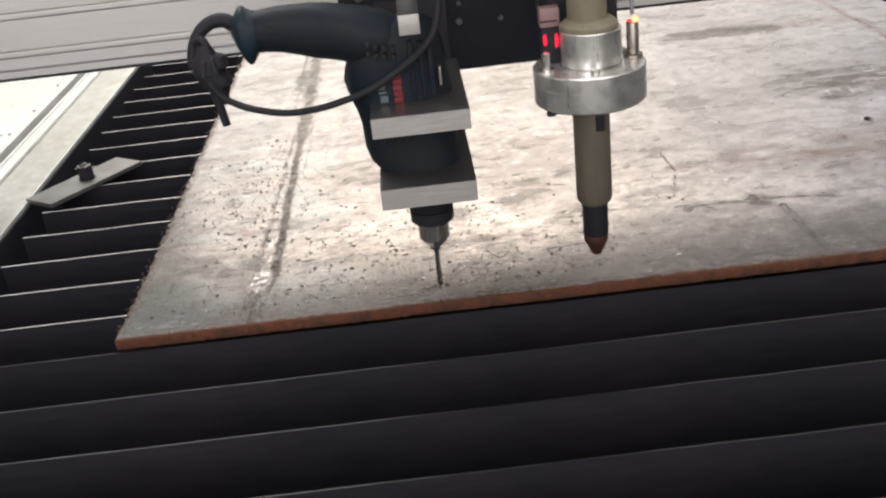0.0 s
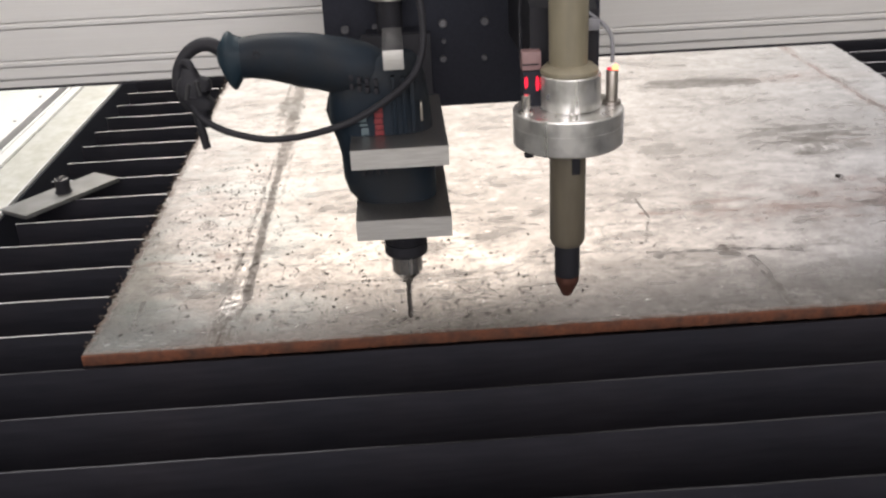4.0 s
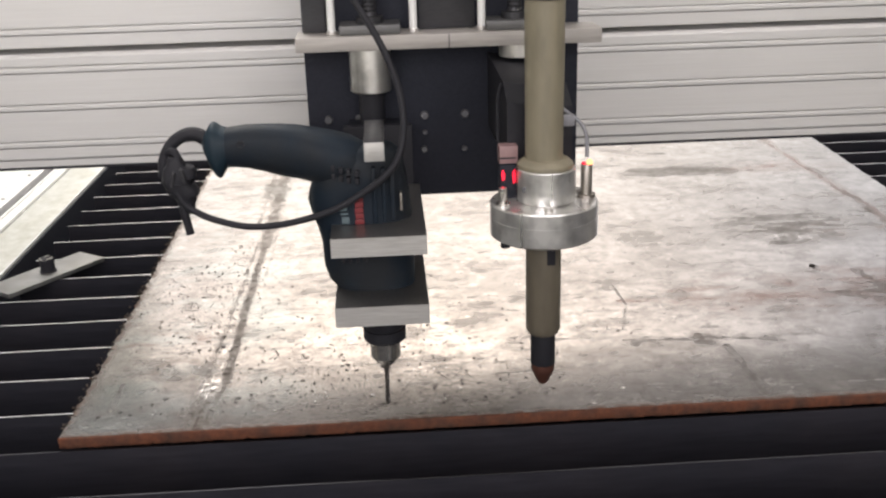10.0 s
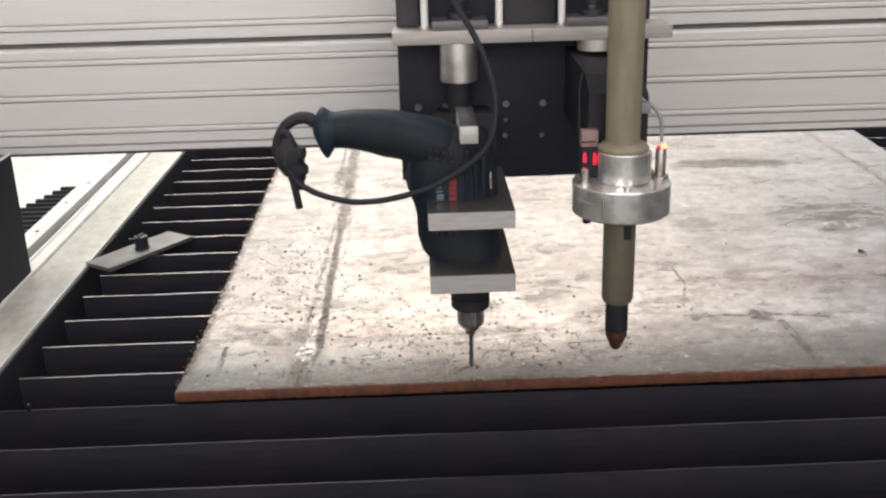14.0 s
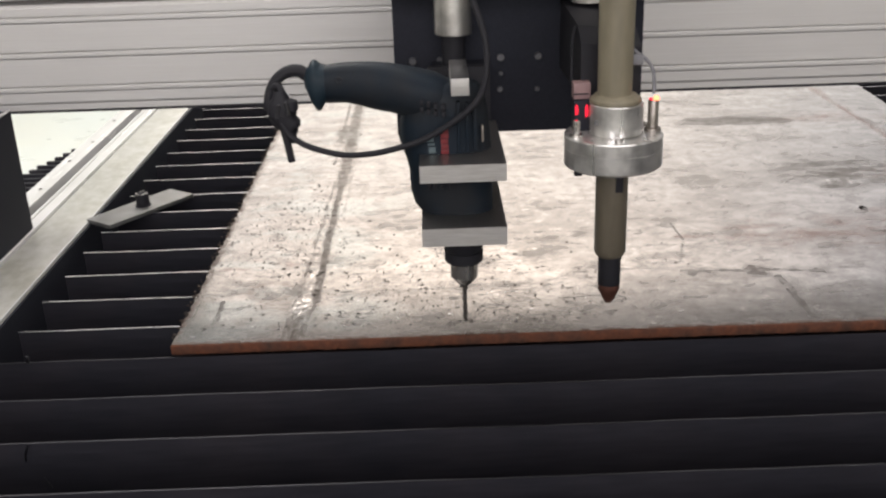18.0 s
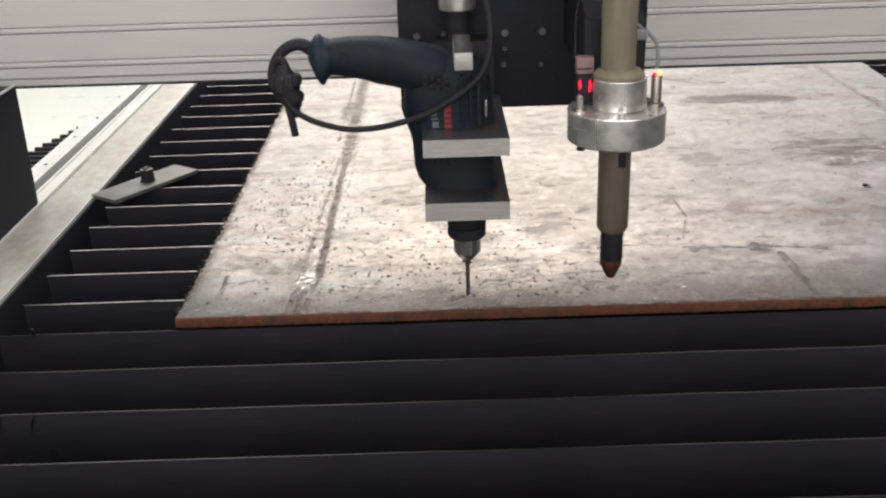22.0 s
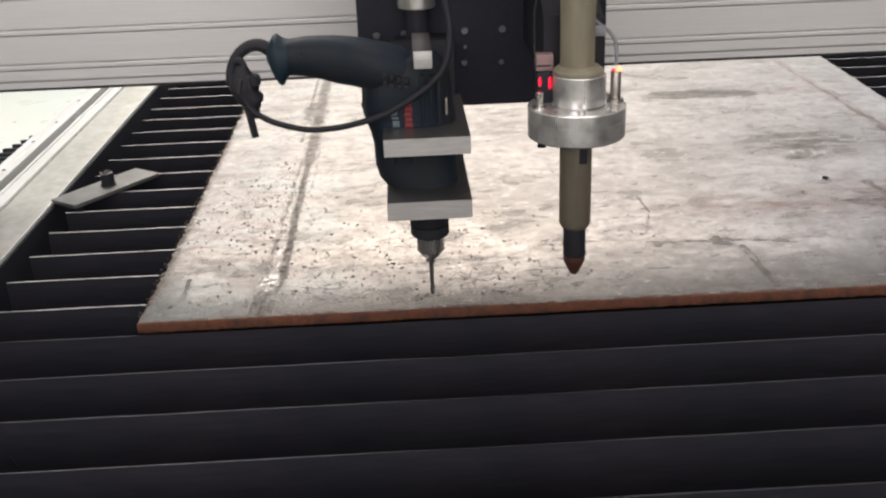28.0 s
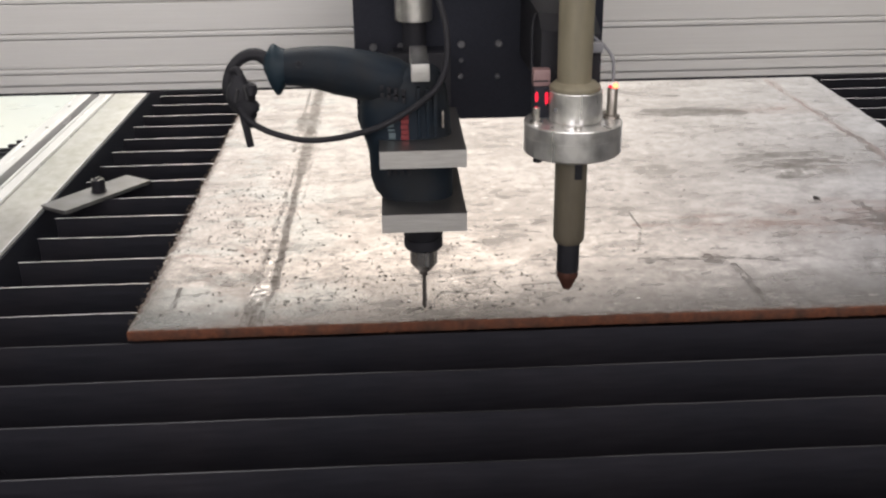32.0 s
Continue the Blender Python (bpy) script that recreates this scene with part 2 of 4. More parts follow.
    grey = most([
                 stroke(0.096, 0.214, 0.295, 0.202, 0.013, 0.36, 60), blot(0.20, 0.205, 0.025, 0.025, 0.3, 60), blot(0.285, 0.199, 0.025, 0.018, 0.3, 60), stroke(0.225, 0.185, 0.226, 0.045, 0.015, 0.30, 40), stroke(0.123, 0.410, 0.127, 0.335, 0.005, 0.3), stroke(0.127, 0.335, 0.103, 0.250, 0.005, 0.38),
                 stroke(0.506, 0.430, 0.508, 0.240, 0.022, 0.36), stroke(-0.549, 0.165, -0.548, 0.090, 0.010, 0.32), stroke(-0.592, 0.126, -0.505, 0.148, 0.003, 0.3), stroke(-0.09, 0.138, -0.012, 0.143, 0.004, 0.32),
                 blot(0.40, 1.015, 0.17, 0.055, 0.24, 20), stroke(0.30, 1.03, 0.50, 1.00, 0.05, 0.22, 16), blot(0.20, 1.08, 0.12, 0.03, 0.38, 26), stroke(0.26, 1.22, 0.40, 1.16, 0.03, 0.38), blot(0.47, 0.64, 0.15, 0.13, 0.33), blot(0.50, 0.345, 0.11, 0.06, 0.38, 40), blot(-0.38, 0.172, 0.02, 0.03, 0.4, 60), blot(-0.145, 0.07, 0.09, 0.03, 0.46, 50),
                 blot(-0.40, 0.62, 0.11, 0.03, 0.46), blot(0.02, 0.95, 0.2, 0.05, 0.48), blot(0.118, 0.215, 0.04, 0.04, 0.45, 50)])
    weld = most([blot(-0.443, 1.01, 0.026, 0.13, 0.30, 40), stroke(-0.424, 0.66, -0.431, 1.7, 0.030, 0.20, 34), stroke(-0.449, 0.80, -0.452, 1.7, 0.009, 0.36, 40), stroke(-0.4225, 0.15, -0.427, 0.80, 0.015, 0.18, 60), stroke(-0.450, 0.05, -0.437, 0.70, 0.010, 0.38, 80), stroke(-0.437, 0.03, -0.437, 0.14, 0.042, 0.34, 60),
                 stroke(-0.436, 0.28, -0.432, 0.66, 0.026, 0.50, 80), stroke(-0.408, 0.50, -0.412, 1.1, 0.007, 0.44, 60)])
    brown = most([blot(0.555, 0.335, 0.135, 0.075, 0.36, 60), stroke(0.425, 0.342, 0.520, 0.335, 0.016, 0.30, 40), stroke(0.505, 0.405, 0.552, 0.285, 0.020, 0.32, 60), blot(0.575, 0.395, 0.045, 0.030, 0.40, 50), blot(0.475, 0.325, 0.035, 0.022, 0.40, 60),
                  stroke(0.661, 0.60, 0.667, 1.00, 0.026, 0.36, 26), blot(0.20, 0.212, 0.018, 0.022, 0.34, 60)])
    pale = most([stroke(x, 0.572, x + 0.005, 0.602, 0.008, 0.36, 60) for x in (0.442, 0.460, 0.478, 0.496)])
    red = most([stroke(0.664, 0.40, 0.662, 1.7, 0.028, 0.38, 18), stroke(0.12, 0.350, 0.62, 0.318, 0.016, 0.40, 26), stroke(0.30, 0.300, 0.69, 0.275, 0.012, 0.42, 26), blot(0.35, 0.35, 0.22, 0.10, 0.43), blot(0.55, 0.36, 0.20, 0.12, 0.38), blot(0.62, 0.25, 0.09, 0.10, 0.44), blot(0.55, 0.62, 0.16, 0.05, 0.46), blot(0.60, 1.02, 0.16, 0.06, 0.40), blot(-0.50, 0.28, 0.09, 0.05, 0.5), stroke(0.42, 0.12, 0.47, 0.05, 0.012, 0.4)])
    bright = most([blot(-0.438, 0.135, 0.018, 0.035, 0.38, 90), stroke(-0.447, 0.095, -0.430, 0.26, 0.026, 0.50, 80), stroke(-0.44, 0.25, -0.43, 0.36, 0.012, 0.55, 70), stroke(0.172, 0.365, 0.174, 0.312, 0.0022, 0.4), blot(0.45, 0.16, 0.05, 0.03, 0.5, 50)])
    grit = span(noise_at(95, (0.8, 1.1, 1), 7, 0.78, (7, 7, 0)), 0.38, 0.58, 0.25, 1.0)
    patchy = span(noise_at(34, (0.7, 1.2, 1), 5, 0.65, (1, 3, 0)), 0.36, 0.56, 0.35, 1.0)
    grit = maths("MULTIPLY", grit, patchy)
    firm = maths("ADD", maths("MULTIPLY", grit, 0.6), 0.4)
    grey, brown, weld = (maths("MULTIPLY", v, firm) for v in (grey, brown, weld))
    streak = noise_at(11, (0.8, 1.5, 1), 8, 0.68)
    cloud = noise_at(3.2, (1, 1.5, 1), 6, 0.6, (3, 1, 0))
    fine = noise_at(120, (0.6, 1.1, 1), 6, 0.7)
    scuff = span(noise_at(24, (0.8, 1.4, 1), 9, 0.74, (1, 7, 0)), 0.55, 0.70)
    speck = span(noise_at(170, (0.8, 1.2, 1), 3, 0.6, (5, 2, 0)), 0.66, 0.74)

    def blend(fac, a, c):
        n = nodes.new("ShaderNodeMix")
        n.data_type = "RGBA"
        if isinstance(fac, (int, float)):
            n.inputs["Factor"].default_value = fac
        else:
            links.new(fac, n.inputs["Factor"])
        for key, v in (("A", a), ("B", c)):
            if isinstance(v, tuple):
                n.inputs[key].default_value = (*v, 1)
            else:
                links.new(v, n.inputs[key])
        return n.outputs["Result"]

    mottle = noise_at(30, (1, 0.8, 1), 8, 0.72, (2, 4, 0))
    smear = span(noise_at(15, (0.7, 1.2, 1), 8, 0.72, (8, 3, 0)), 0.50, 0.66)
    col = blend(span(cloud, 0.35, 0.68), PLATE_LIGHT, PLATE_DARK)
    col = blend(maths("MULTIPLY", span(streak, 0.46, 0.70), 0.42), col, (0.125, 0.111, 0.103))
    col = blend(maths("MULTIPLY", span(mottle, 0.47, 0.64), 0.62), col, (0.135, 0.121, 0.112))
    col = blend(maths("MULTIPLY", span(mottle, 0.46, 0.32), 0.60), col, (0.43, 0.410, 0.391))
    col = blend(maths("MULTIPLY", smear, 0.44), col, (0.115, 0.100, 0.092))
    col = blend(maths("MULTIPLY", scuff, 0.6), col, (0.085, 0.073, 0.066))
    dash = span(noise_at(44, (0.55, 1.25, 1), 5, 0.6, (4, 9, 0)), 0.605, 0.66)
    col = blend(maths("MULTIPLY", dash, 0.32), col, (0.075, 0.064, 0.058))
    blotch = span(noise_at(9.5, (0.8, 1.25, 1), 7, 0.70, (6, 2, 0)), 0.53, 0.66)
    col = blend(maths("MULTIPLY", blotch, 0.38), col, (0.105, 0.092, 0.084))
    nick = span(noise_at(62, (0.42, 1.5, 1), 3, 0.55, (9, 1, 0)), 0.640, 0.675)
    col = blend(maths("MULTIPLY", nick, 0.45), col, (0.060, 0.050, 0.045))
    shine = span(noise_at(52, (0.5, 1.4, 1), 4, 0.6, (2, 8, 0)), 0.67, 0.72)
    col = blend(maths("MULTIPLY", shine, 0.7), col, (0.60, 0.58, 0.56))
    col = blend(maths("MULTIPLY", speck, 0.6), col, (0.06, 0.052, 0.047))
    col = blend(maths("MULTIPLY", span(fine, 0.3, 0.75), 0.2), col, (0.30, 0.28, 0.265))
    # blue-grey in broad patches; towards the left the cooler light is put into the colour; and a dried ring
    cool_tint = maths("MULTIPLY", span(noise_at(7.5, (1, 1.2, 1), 5, 0.6, (5, 5, 0)), 0.46, 0.62), span(sep.outputs[0], -0.20, -0.42))
    col = blend(maths("MULTIPLY", cool_tint, 0.55), col, (0.265, 0.292, 0.290))
    px, py = maths("DIVIDE", maths("SUBTRACT", X, -0.487), 0.030), maths("DIVIDE", maths("SUBTRACT", Y, 0.196), 0.032)
    ring = maths("ABSOLUTE", maths("SUBTRACT", maths("SQRT", maths("ADD", maths("MULTIPLY", px, px), maths("MULTIPLY", py, py))), 1.0))
    ring = maths("MULTIPLY", span(ring, 0.32, 0.06), span(noise_at(45, (1, 1, 1), 4, 0.6, (3, 3, 0)), 0.34, 0.56))
    col = blend(maths("MULTIPLY", ring, 0.42), col, (0.11, 0.085, 0.072))
    col = blend(maths("MULTIPLY", red, 0.8), col, (0.17, 0.095, 0.075))
    col = blend(maths("MULTIPLY", grey, 0.92), col, (0.085, 0.075, 0.068))
    col = blend(maths("MULTIPLY", brown, 0.90), col, (0.072, 0.047, 0.035))
    col = blend(maths("MULTIPLY", pale, 0.55), col, (0.52, 0.50, 0.48))
    # burnt margin along the left cut and the front cut
    side = maths("ADD", maths("MULTIPLY", sep.outputs[1], 0.006), maths("ADD", sep.outputs[0], 0.590))
    margin = maths("MAXIMUM", span(maths("ADD", side, maths("MULTIPLY", wander, 0.5)), 0.014, 0.001), span(maths("ADD", sep.outputs[1], maths("MULTIPLY", wander, 0.4)), 0.043, 0.031))
    margin = maths("MULTIPLY", margin, span(noise_at(70, (1, 1, 1), 5, 0.7, (6, 6, 0)), 0.36, 0.58))
    col = blend(maths("MULTIPLY", margin, 0.85), col, (0.085, 0.048, 0.032))
    col = blend(maths("MULTIPLY", weld, 0.95), col, (0.060, 0.044, 0.034))
    col = blend(maths("MULTIPLY", bright, 0.9), col, (0.85, 0.84, 0.82))
    links.new(col, b.inputs["Base Color"])
    dirt = maths("MAXIMUM", maths("MAXIMUM", maths("MAXIMUM", grey, brown), weld), maths("MAXIMUM", maths("MULTIPLY", ring, 0.25), margin))
    marks = maths("MAXIMUM", dirt, maths("MULTIPLY", maths("MAXIMUM", maths("MAXIMUM", red, maths("MAXIMUM", smear, blotch)), maths("MAXIMUM", scuff, dash)), 0.5))
    rough = maths("ADD", span(cloud, 0.3, 0.7, PLATE_ROUGH - 0.05, PLATE_ROUGH + 0.04), maths("MULTIPLY", marks, 0.28))
    rough = maths("ADD", rough, maths("MULTIPLY", span(fine, 0.3, 0.7), 0.05))
    rough = maths("SUBTRACT", rough, maths("MULTIPLY", bright, 0.14), True)
    links.new(rough, b.inputs["Roughness"])
    links.new(maths("SUBTRACT", 0.5, maths("MULTIPLY", dirt, 0.42)), b.inputs["Specular IOR Level"])
    links.new(maths("SUBTRACT", PLATE_METAL, maths("MULTIPLY", marks, 0.72)), b.inputs["Metallic"])
    bp = nodes.new("ShaderNodeBump")
    bp.inputs["Strength"].default_value, bp.inputs["Distance"].default_value = 0.10, 0.001
    links.new(maths("ADD", fine, maths("MULTIPLY", streak, 2.0)), bp.inputs["Height"])
    links.new(bp.outputs[0], b.inputs["Normal"])
    return m


PLATE_LIGHT, PLATE_DARK, PLATE_ROUGH, PLATE_METAL = (0.306, 0.292, 0.279), (0.206, 0.195, 0.186), 0.150, 1.0
M_PLATE = plate_material()


def glow(name, colour, strength):
    m = bpy.data.materials.new(name)
    m.use_nodes = True
    b = m.node_tree.nodes["Principled BSDF"]
    b.inputs["Base Color"].default_value = (*colour, 1)
    b.inputs["Emission Color"].default_value, b.inputs["Emission Strength"].default_value = (*colour, 1), strength
    return m


M_LED_RED = glow("lit_red_lamp", (1.0, 0.012, 0.045), 0.95)
M_LED_AMBER = glow("lit_amber_lamp", (1.0, 0.24, 0.10), 3.5)
M_PINK = mat("faded_pink_plastic", (0.30, 0.19, 0.19), 0.5, 0.0, 0.2, 200)
M_RED = mat("red_print", (0.19, 0.018, 0.022), 0.5, 0.0, 0.2, 200)
M_PALE = mat("pale_print", (0.10, 0.14, 0.155), 0.5, 0.0, 0.2, 200)
M_GREY = mat("grey_cable_sheath", (0.24, 0.24, 0.26), 0.5, 0.0, 0.2, 200)
M_SLEEVE = mat("polished_sleeve_steel", (0.70, 0.685, 0.66), 0.33, 0.9, 0.8, 90, (1, 1, 0.03), 0.05, (0.38, 0.37, 0.355), 50, 0.7)
M_BLOCK = mat("dark_bearing_steel", (0.15, 0.15, 0.15), 0.45, 0.5, 0.35, 60, (1, 1, 1), 0.1, (0.11, 0.108, 0.105), 14, 0.5)
M_CHIP = mat("dark_drill_swarf", (0.060, 0.052, 0.048), 0.5, 0.4, 0.4, 300)
M_CHUCK = mat("polished_chuck_steel", (0.58, 0.56, 0.53), 0.24, 0.85, 0.3, 100, (1, 1, 0.1), 0.03)
M_BITSTEEL = mat("dark_tool_steel", (0.16, 0.15, 0.14), 0.4, 0.9, 0.3, 200)
M_POLISH = mat("polished_guide_steel", (0.93, 0.93, 0.92), 0.24, 0.15, 0.2, 60, (2, 0.15, 1), 0.02, (0.80, 0.80, 0.79), 8, 0.4)
M_SENSOR = mat("tarnished_nickel", (0.36, 0.33, 0.30), 0.32, 0.85, 0.4, 120, (1, 1, 0.1), 0.03, (0.24, 0.215, 0.19), 40, 0.6)
M_COLLAR = mat("teal_plastic_end", (0.0125, 0.0260, 0.0380), 0.5, 0.0, 0.3, 500, (1, 1, 1), 0.1, (0.018, 0.024, 0.030), 22, 0.6, 0.25)
M_DARKMETAL = mat("dark_grey_metal", (0.05, 0.05, 0.055), 0.42, 0.5, 0.3, 120, (1, 1, 4), 0.06, (0.07, 0.07, 0.075), 12, 0.5)

# ---- shapes ----


def box_bm(x0, x1, y0, y1, z0, z1, bevel=0.0, segments=2):
    bm = bmesh.new()
    bmesh.ops.create_cube(bm, size=1.0)
    bmesh.ops.transform(bm, matrix=Matrix.Translation(((x0 + x1) / 2, (y0 + y1) / 2, (z0 + z1) / 2)) @ Matrix.Diagonal((x1 - x0, y1 - y0, z1 - z0, 1)), verts=bm.verts)
    if bevel:
        bmesh.ops.bevel(bm, geom=bm.edges[:], offset=bevel, segments=segments, profile=0.6, affect="EDGES")
    return bm


def turned_bm(profile, x=0.0, y=0.0, sides=40):
    """A body of revolution about the upright line at x, y, from rows of radius and height, closed at both ends."""
    bm = bmesh.new()
    rings = []
    for r, z in profile:
        rings.append([bm.verts.new((x + r * math.cos(2 * math.pi * k / sides), y + r * math.sin(2 * math.pi * k / sides), z)) for k in range(sides)])
    for a, b in zip(rings, rings[1:]):
        for k in range(sides):
            bm.faces.new((a[k], a[(k + 1) % sides], b[(k + 1) % sides], b[k]))
    bm.faces.new(rings[0])
    bm.faces.new(rings[-1])
    bmesh.ops.recalc_face_normals(bm, faces=bm.faces[:])
    return bm


def loft_bm(sections):
    """A skin over closed rings of points, capped at both ends."""
    bm = bmesh.new()
    rings = [[bm.verts.new(p) for p in ring] for ring in sections]
    n = len(rings[0])
    for a, b in zip(rings, rings[1:]):
        for k in range(n):
            bm.faces.new((a[k], a[(k + 1) % n], b[(k + 1) % n], b[k]))
    bm.faces.new(rings[0])
    bm.faces.new(rings[-1])
    bmesh.ops.recalc_face_normals(bm, faces=bm.faces[:])
    return bm


def tube_bm(points, radius, sides=12, steps=8):
    """A round cable through the points, smoothed."""
    pts = [Vector(p) for p in points]
    path = []
    for i in range(len(pts) - 1):
        p0, p1, p2, p3 = pts[max(i - 1, 0)], pts[i], pts[i + 1], pts[min(i + 2, len(pts) - 1)]
        for k in range(steps):
            t = k / steps
            path.append(0.5 * (2 * p1 + (p2 - p0) * t + (2 * p0 - 5 * p1 + 4 * p2 - p3) * t * t + (3 * p1 - p0 - 3 * p2 + p3) * t ** 3))
    path.append(pts[-1])
    sections = []
    side = None
    for i, p in enumerate(path):
        d = (path[min(i + 1, len(path) - 1)] - path[max(i - 1, 0)]).normalized()
        side = (side - d * side.dot(d)).normalized() if side else d.orthogonal().normalized()
        up = d.cross(side)
        r = radius(i / (len(path) - 1)) if callable(radius) else radius
        sections.append([p + r * (math.cos(2 * math.pi * k / sides) * side + math.sin(2 * math.pi * k / sides) * up) for k in range(sides)])
    return loft_bm(sections)


def part(name, bm, material, parent=None, label="", smooth=35):
    """Links a bmesh as one mesh object under a thing or a part."""
    me = bpy.data.meshes.new(name)
    bm.to_mesh(me)
    bm.free()
    me.materials.append(material)
    if smooth:
        me.shade_smooth()
        me.set_sharp_from_angle(angle=radians(smooth))
    ob = new(name, me)
    ob.parent = parent
    if label:
        tagged(ob, label)
    return ob


def empty(name, label, category, group="", kind=""):
    return tagged(new(name), label, category, group, kind)


# ---- hall ----
tagged(part("floor", box_bm(-9, 9, -6, 16, -0.95, -0.85), M_FLOOR), "pale green painted workshop floor", "floor", kind="structure")


def hall_wall(name, bm):
    return tagged(part(name, bm, M_HALL, smooth=0), "plain off-white workshop wall", "wall", kind="structure")


# assumed walls out of view, with openings fitted to the lamps
hall_wall("wall_west", box_bm(-9.2, -9, -6, 6.5, -0.85, 5.6))
hall_wall("wall_east", box_bm(9, 9.2, -6, 6.5, -0.85, 5.6))
for x0, x1, z0 in ((-9.2, -6.0, -0.85), (-3.4, -2.2, 0.9), (6.3, 9.2, -0.85), (-6.0, 6.3, 3.8)):
    hall_wall("wall_north", box_bm(x0, x1, 6.5, 6.7, z0, 5.6 if z0 != 0.9 else 3.8))
hall_wall("wall_north", box_bm(-6.0, 6.3, 6.5, 6.7, -0.85, 0.9))
for x0, x1, z0, z1 in ((-9.2, -4.5, -0.85, 5.6), (2.7, 9.2, -0.85, 5.6), (-4.5, 2.7, 4.2, 5.6), (-4.5, 2.7, -0.85, 0.4)):
    hall_wall("wall_south", box_bm(x0, x1, -6.2, -6.0, z0, z1))
roof = bmesh.new()
for x0, x1, y0, y1 in ((-9.2, 9.2, -6.2, -2.6), (-9.2, 9.2, 0.2, 2.5), (-9.2, 9.2, 5.3, 6.7), (-9.2, -2.3, -2.6, 0.2), (2.9, 9.2, -2.6, 0.2), (-9.2, -4.1, 2.5, 5.3), (1.1, 9.2, 2.5, 5.3)):
    piece = box_bm(x0, x1, y0, y1, 5.6, 5.75)
    spare = bpy.data.meshes.new("spare")
    piece.to_mesh(spare)
    piece.free()
    roof.from_mesh(spare)
    bpy.data.meshes.remove(spare)
tagged(part("ceiling", roof, M_HALL, smooth=0), "plain off-white workshop ceiling with openings for added lamps", "ceiling", kind="structure")

# ---- cutting table ----
SLAT_Y, SLAT_STEP, SLAT_TOP, SLAT_END = 0.020, 0.0935, -0.0116, -0.815
table = empty("cutting_table", "steel plasma cutting table with upright dark slats", "cutting table")
part("tray", box_bm(-0.856, 2.2, -1.3, 2.7, -0.42, -0.38), M_BLACK, table, "dark slag tray")
for y0, y1 in ((-1.32, -1.3), (2.7, 2.72)):
    part("end_wall", box_bm(-0.856, 2.2, y0, y1, -0.42, -0.05), M_BLACK, table)
part("far_wall", box_bm(2.2, 2.22, -1.32, 2.72, -0.85, -0.03), M_BLACK, table)
frame_side = part("side_frame", box_bm(-0.926, -0.8495, -1.32, 2.9, -0.85, -0.008, 0.0025), M_RAIL, table, "worn grey-green steel side frame")
# bright strip added to draw the highlight along the frame's inner edge
part("edge_highlight", box_bm(-0.8522, -0.8493, -1.32, 2.9, -0.0105, -0.0074, 0.0005), M_POLISH, frame_side, "bright strip for the inner edge's highlight")
# thin black sheet over the frame's inner side
part("inner_wall", box_bm(-0.8494, -0.8455, -1.3, 2.7, -0.42, -0.0130), M_BLACK, table, "thin black inner wall")


def groove_rail():
    """The guide rail beside the table: a polished bar with a fine groove along it."""
    prof = [(-0.958, -0.06), (-0.958, -0.005), (-0.957, -0.004), (-0.9512, -0.004), (-0.9508, -0.012), (-0.9474, -0.012), (-0.9470, -0.003), (-0.9280, -0.003), (-0.9275, -0.0035), (-0.9275, -0.06)]
    return loft_bm([[(x, y, z) for x, z in prof] for y in (-1.32, 2.9)])


rail = empty("guide_rail", "polished steel guide rail along the table side", "rail")
part("bar", groove_rail(), M_POLISH, rail, smooth=4)
part("channel", box_bm(-0.9925, -0.9585, -1.32, 2.9, -0.85, -0.034), M_SLAT, rail, "dark recessed channel")
part("flange", box_bm(-1.030, -0.993, -1.32, 2.9, -0.05, -0.016, 0.0015), M_POLISH, rail, "bright bolted outer flange")
bolt_bm = turned_bm([(0.0, 0.0), (0.0036, 0.0), (0.0036, 0.0012), (0.0022, 0.0012), (0.0022, 0.0004), (0, 0.0004)], sides=14)
bolt_mesh = None
for k in range(22):
    if bolt_mesh is None:
        o = part("bolt", bolt_bm, M_BITSTEEL, rail)
        bolt_mesh = o.data
    else:
        o = new("bolt", bolt_mesh)
        o.parent = rail
    o.location = (-1.010 - 0.004 * (k % 2), -0.9 + k * 0.165 + 0.02 * (k % 2), -0.016)

random.seed(3)


def slat_bm():
    """One flat bar on edge; the upper edge nicked by earlier cuts."""
    bm = bmesh.new()
    xs = [SLAT_END]
    while xs[-1] < 2.19:
        xs.append(xs[-1] + random.uniform(0.05, 0.13))
    xs[-1] = 2.195
    rows = []
    for x in xs:
        drop = random.choice((0, 0, 0.0003, 0.0007))
        rows.append([bm.verts.new(p) for p in ((x, -0.0011, -0.118), (x, -0.0011, -drop), (x, 0.0011, -drop), (x, 0.0011, -0.118))])
    for a, c in zip(rows, rows[1:]):
        for k in range(4):
            f = bm.faces.new((a[k], c[k], c[(k + 1) % 4], a[(k + 1) % 4]))
            f.material_index = 1 if k == 1 else 0
    bm.faces.new(rows[0])
    bm.faces.new(rows[-1])
    bmesh.ops.recalc_face_normals(bm, faces=bm.faces[:])
    return bm


slat_meshes = {"glinting": [], "dull": []}
for k in range(-11, 28):
    # front slats get the darker edge, painting where the reflected light ends
    edge_tone = "dull" if k < 1 else "glinting"
    made = slat_meshes[edge_tone]
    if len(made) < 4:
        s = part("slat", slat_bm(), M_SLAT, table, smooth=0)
        s.data.materials.append(M_EDGE if edge_tone == "glinting" else M_EDGE_DIM)
        made.append(s.data)
    else:
        s = new("slat", made[k % 4])
        s.parent = table
    s.location = (random.uniform(-0.002, 0.002), SLAT_Y + k * SLAT_STEP + random.uniform(-0.0015, 0.0015) + (0.004 if k == 0 else 0), SLAT_TOP)

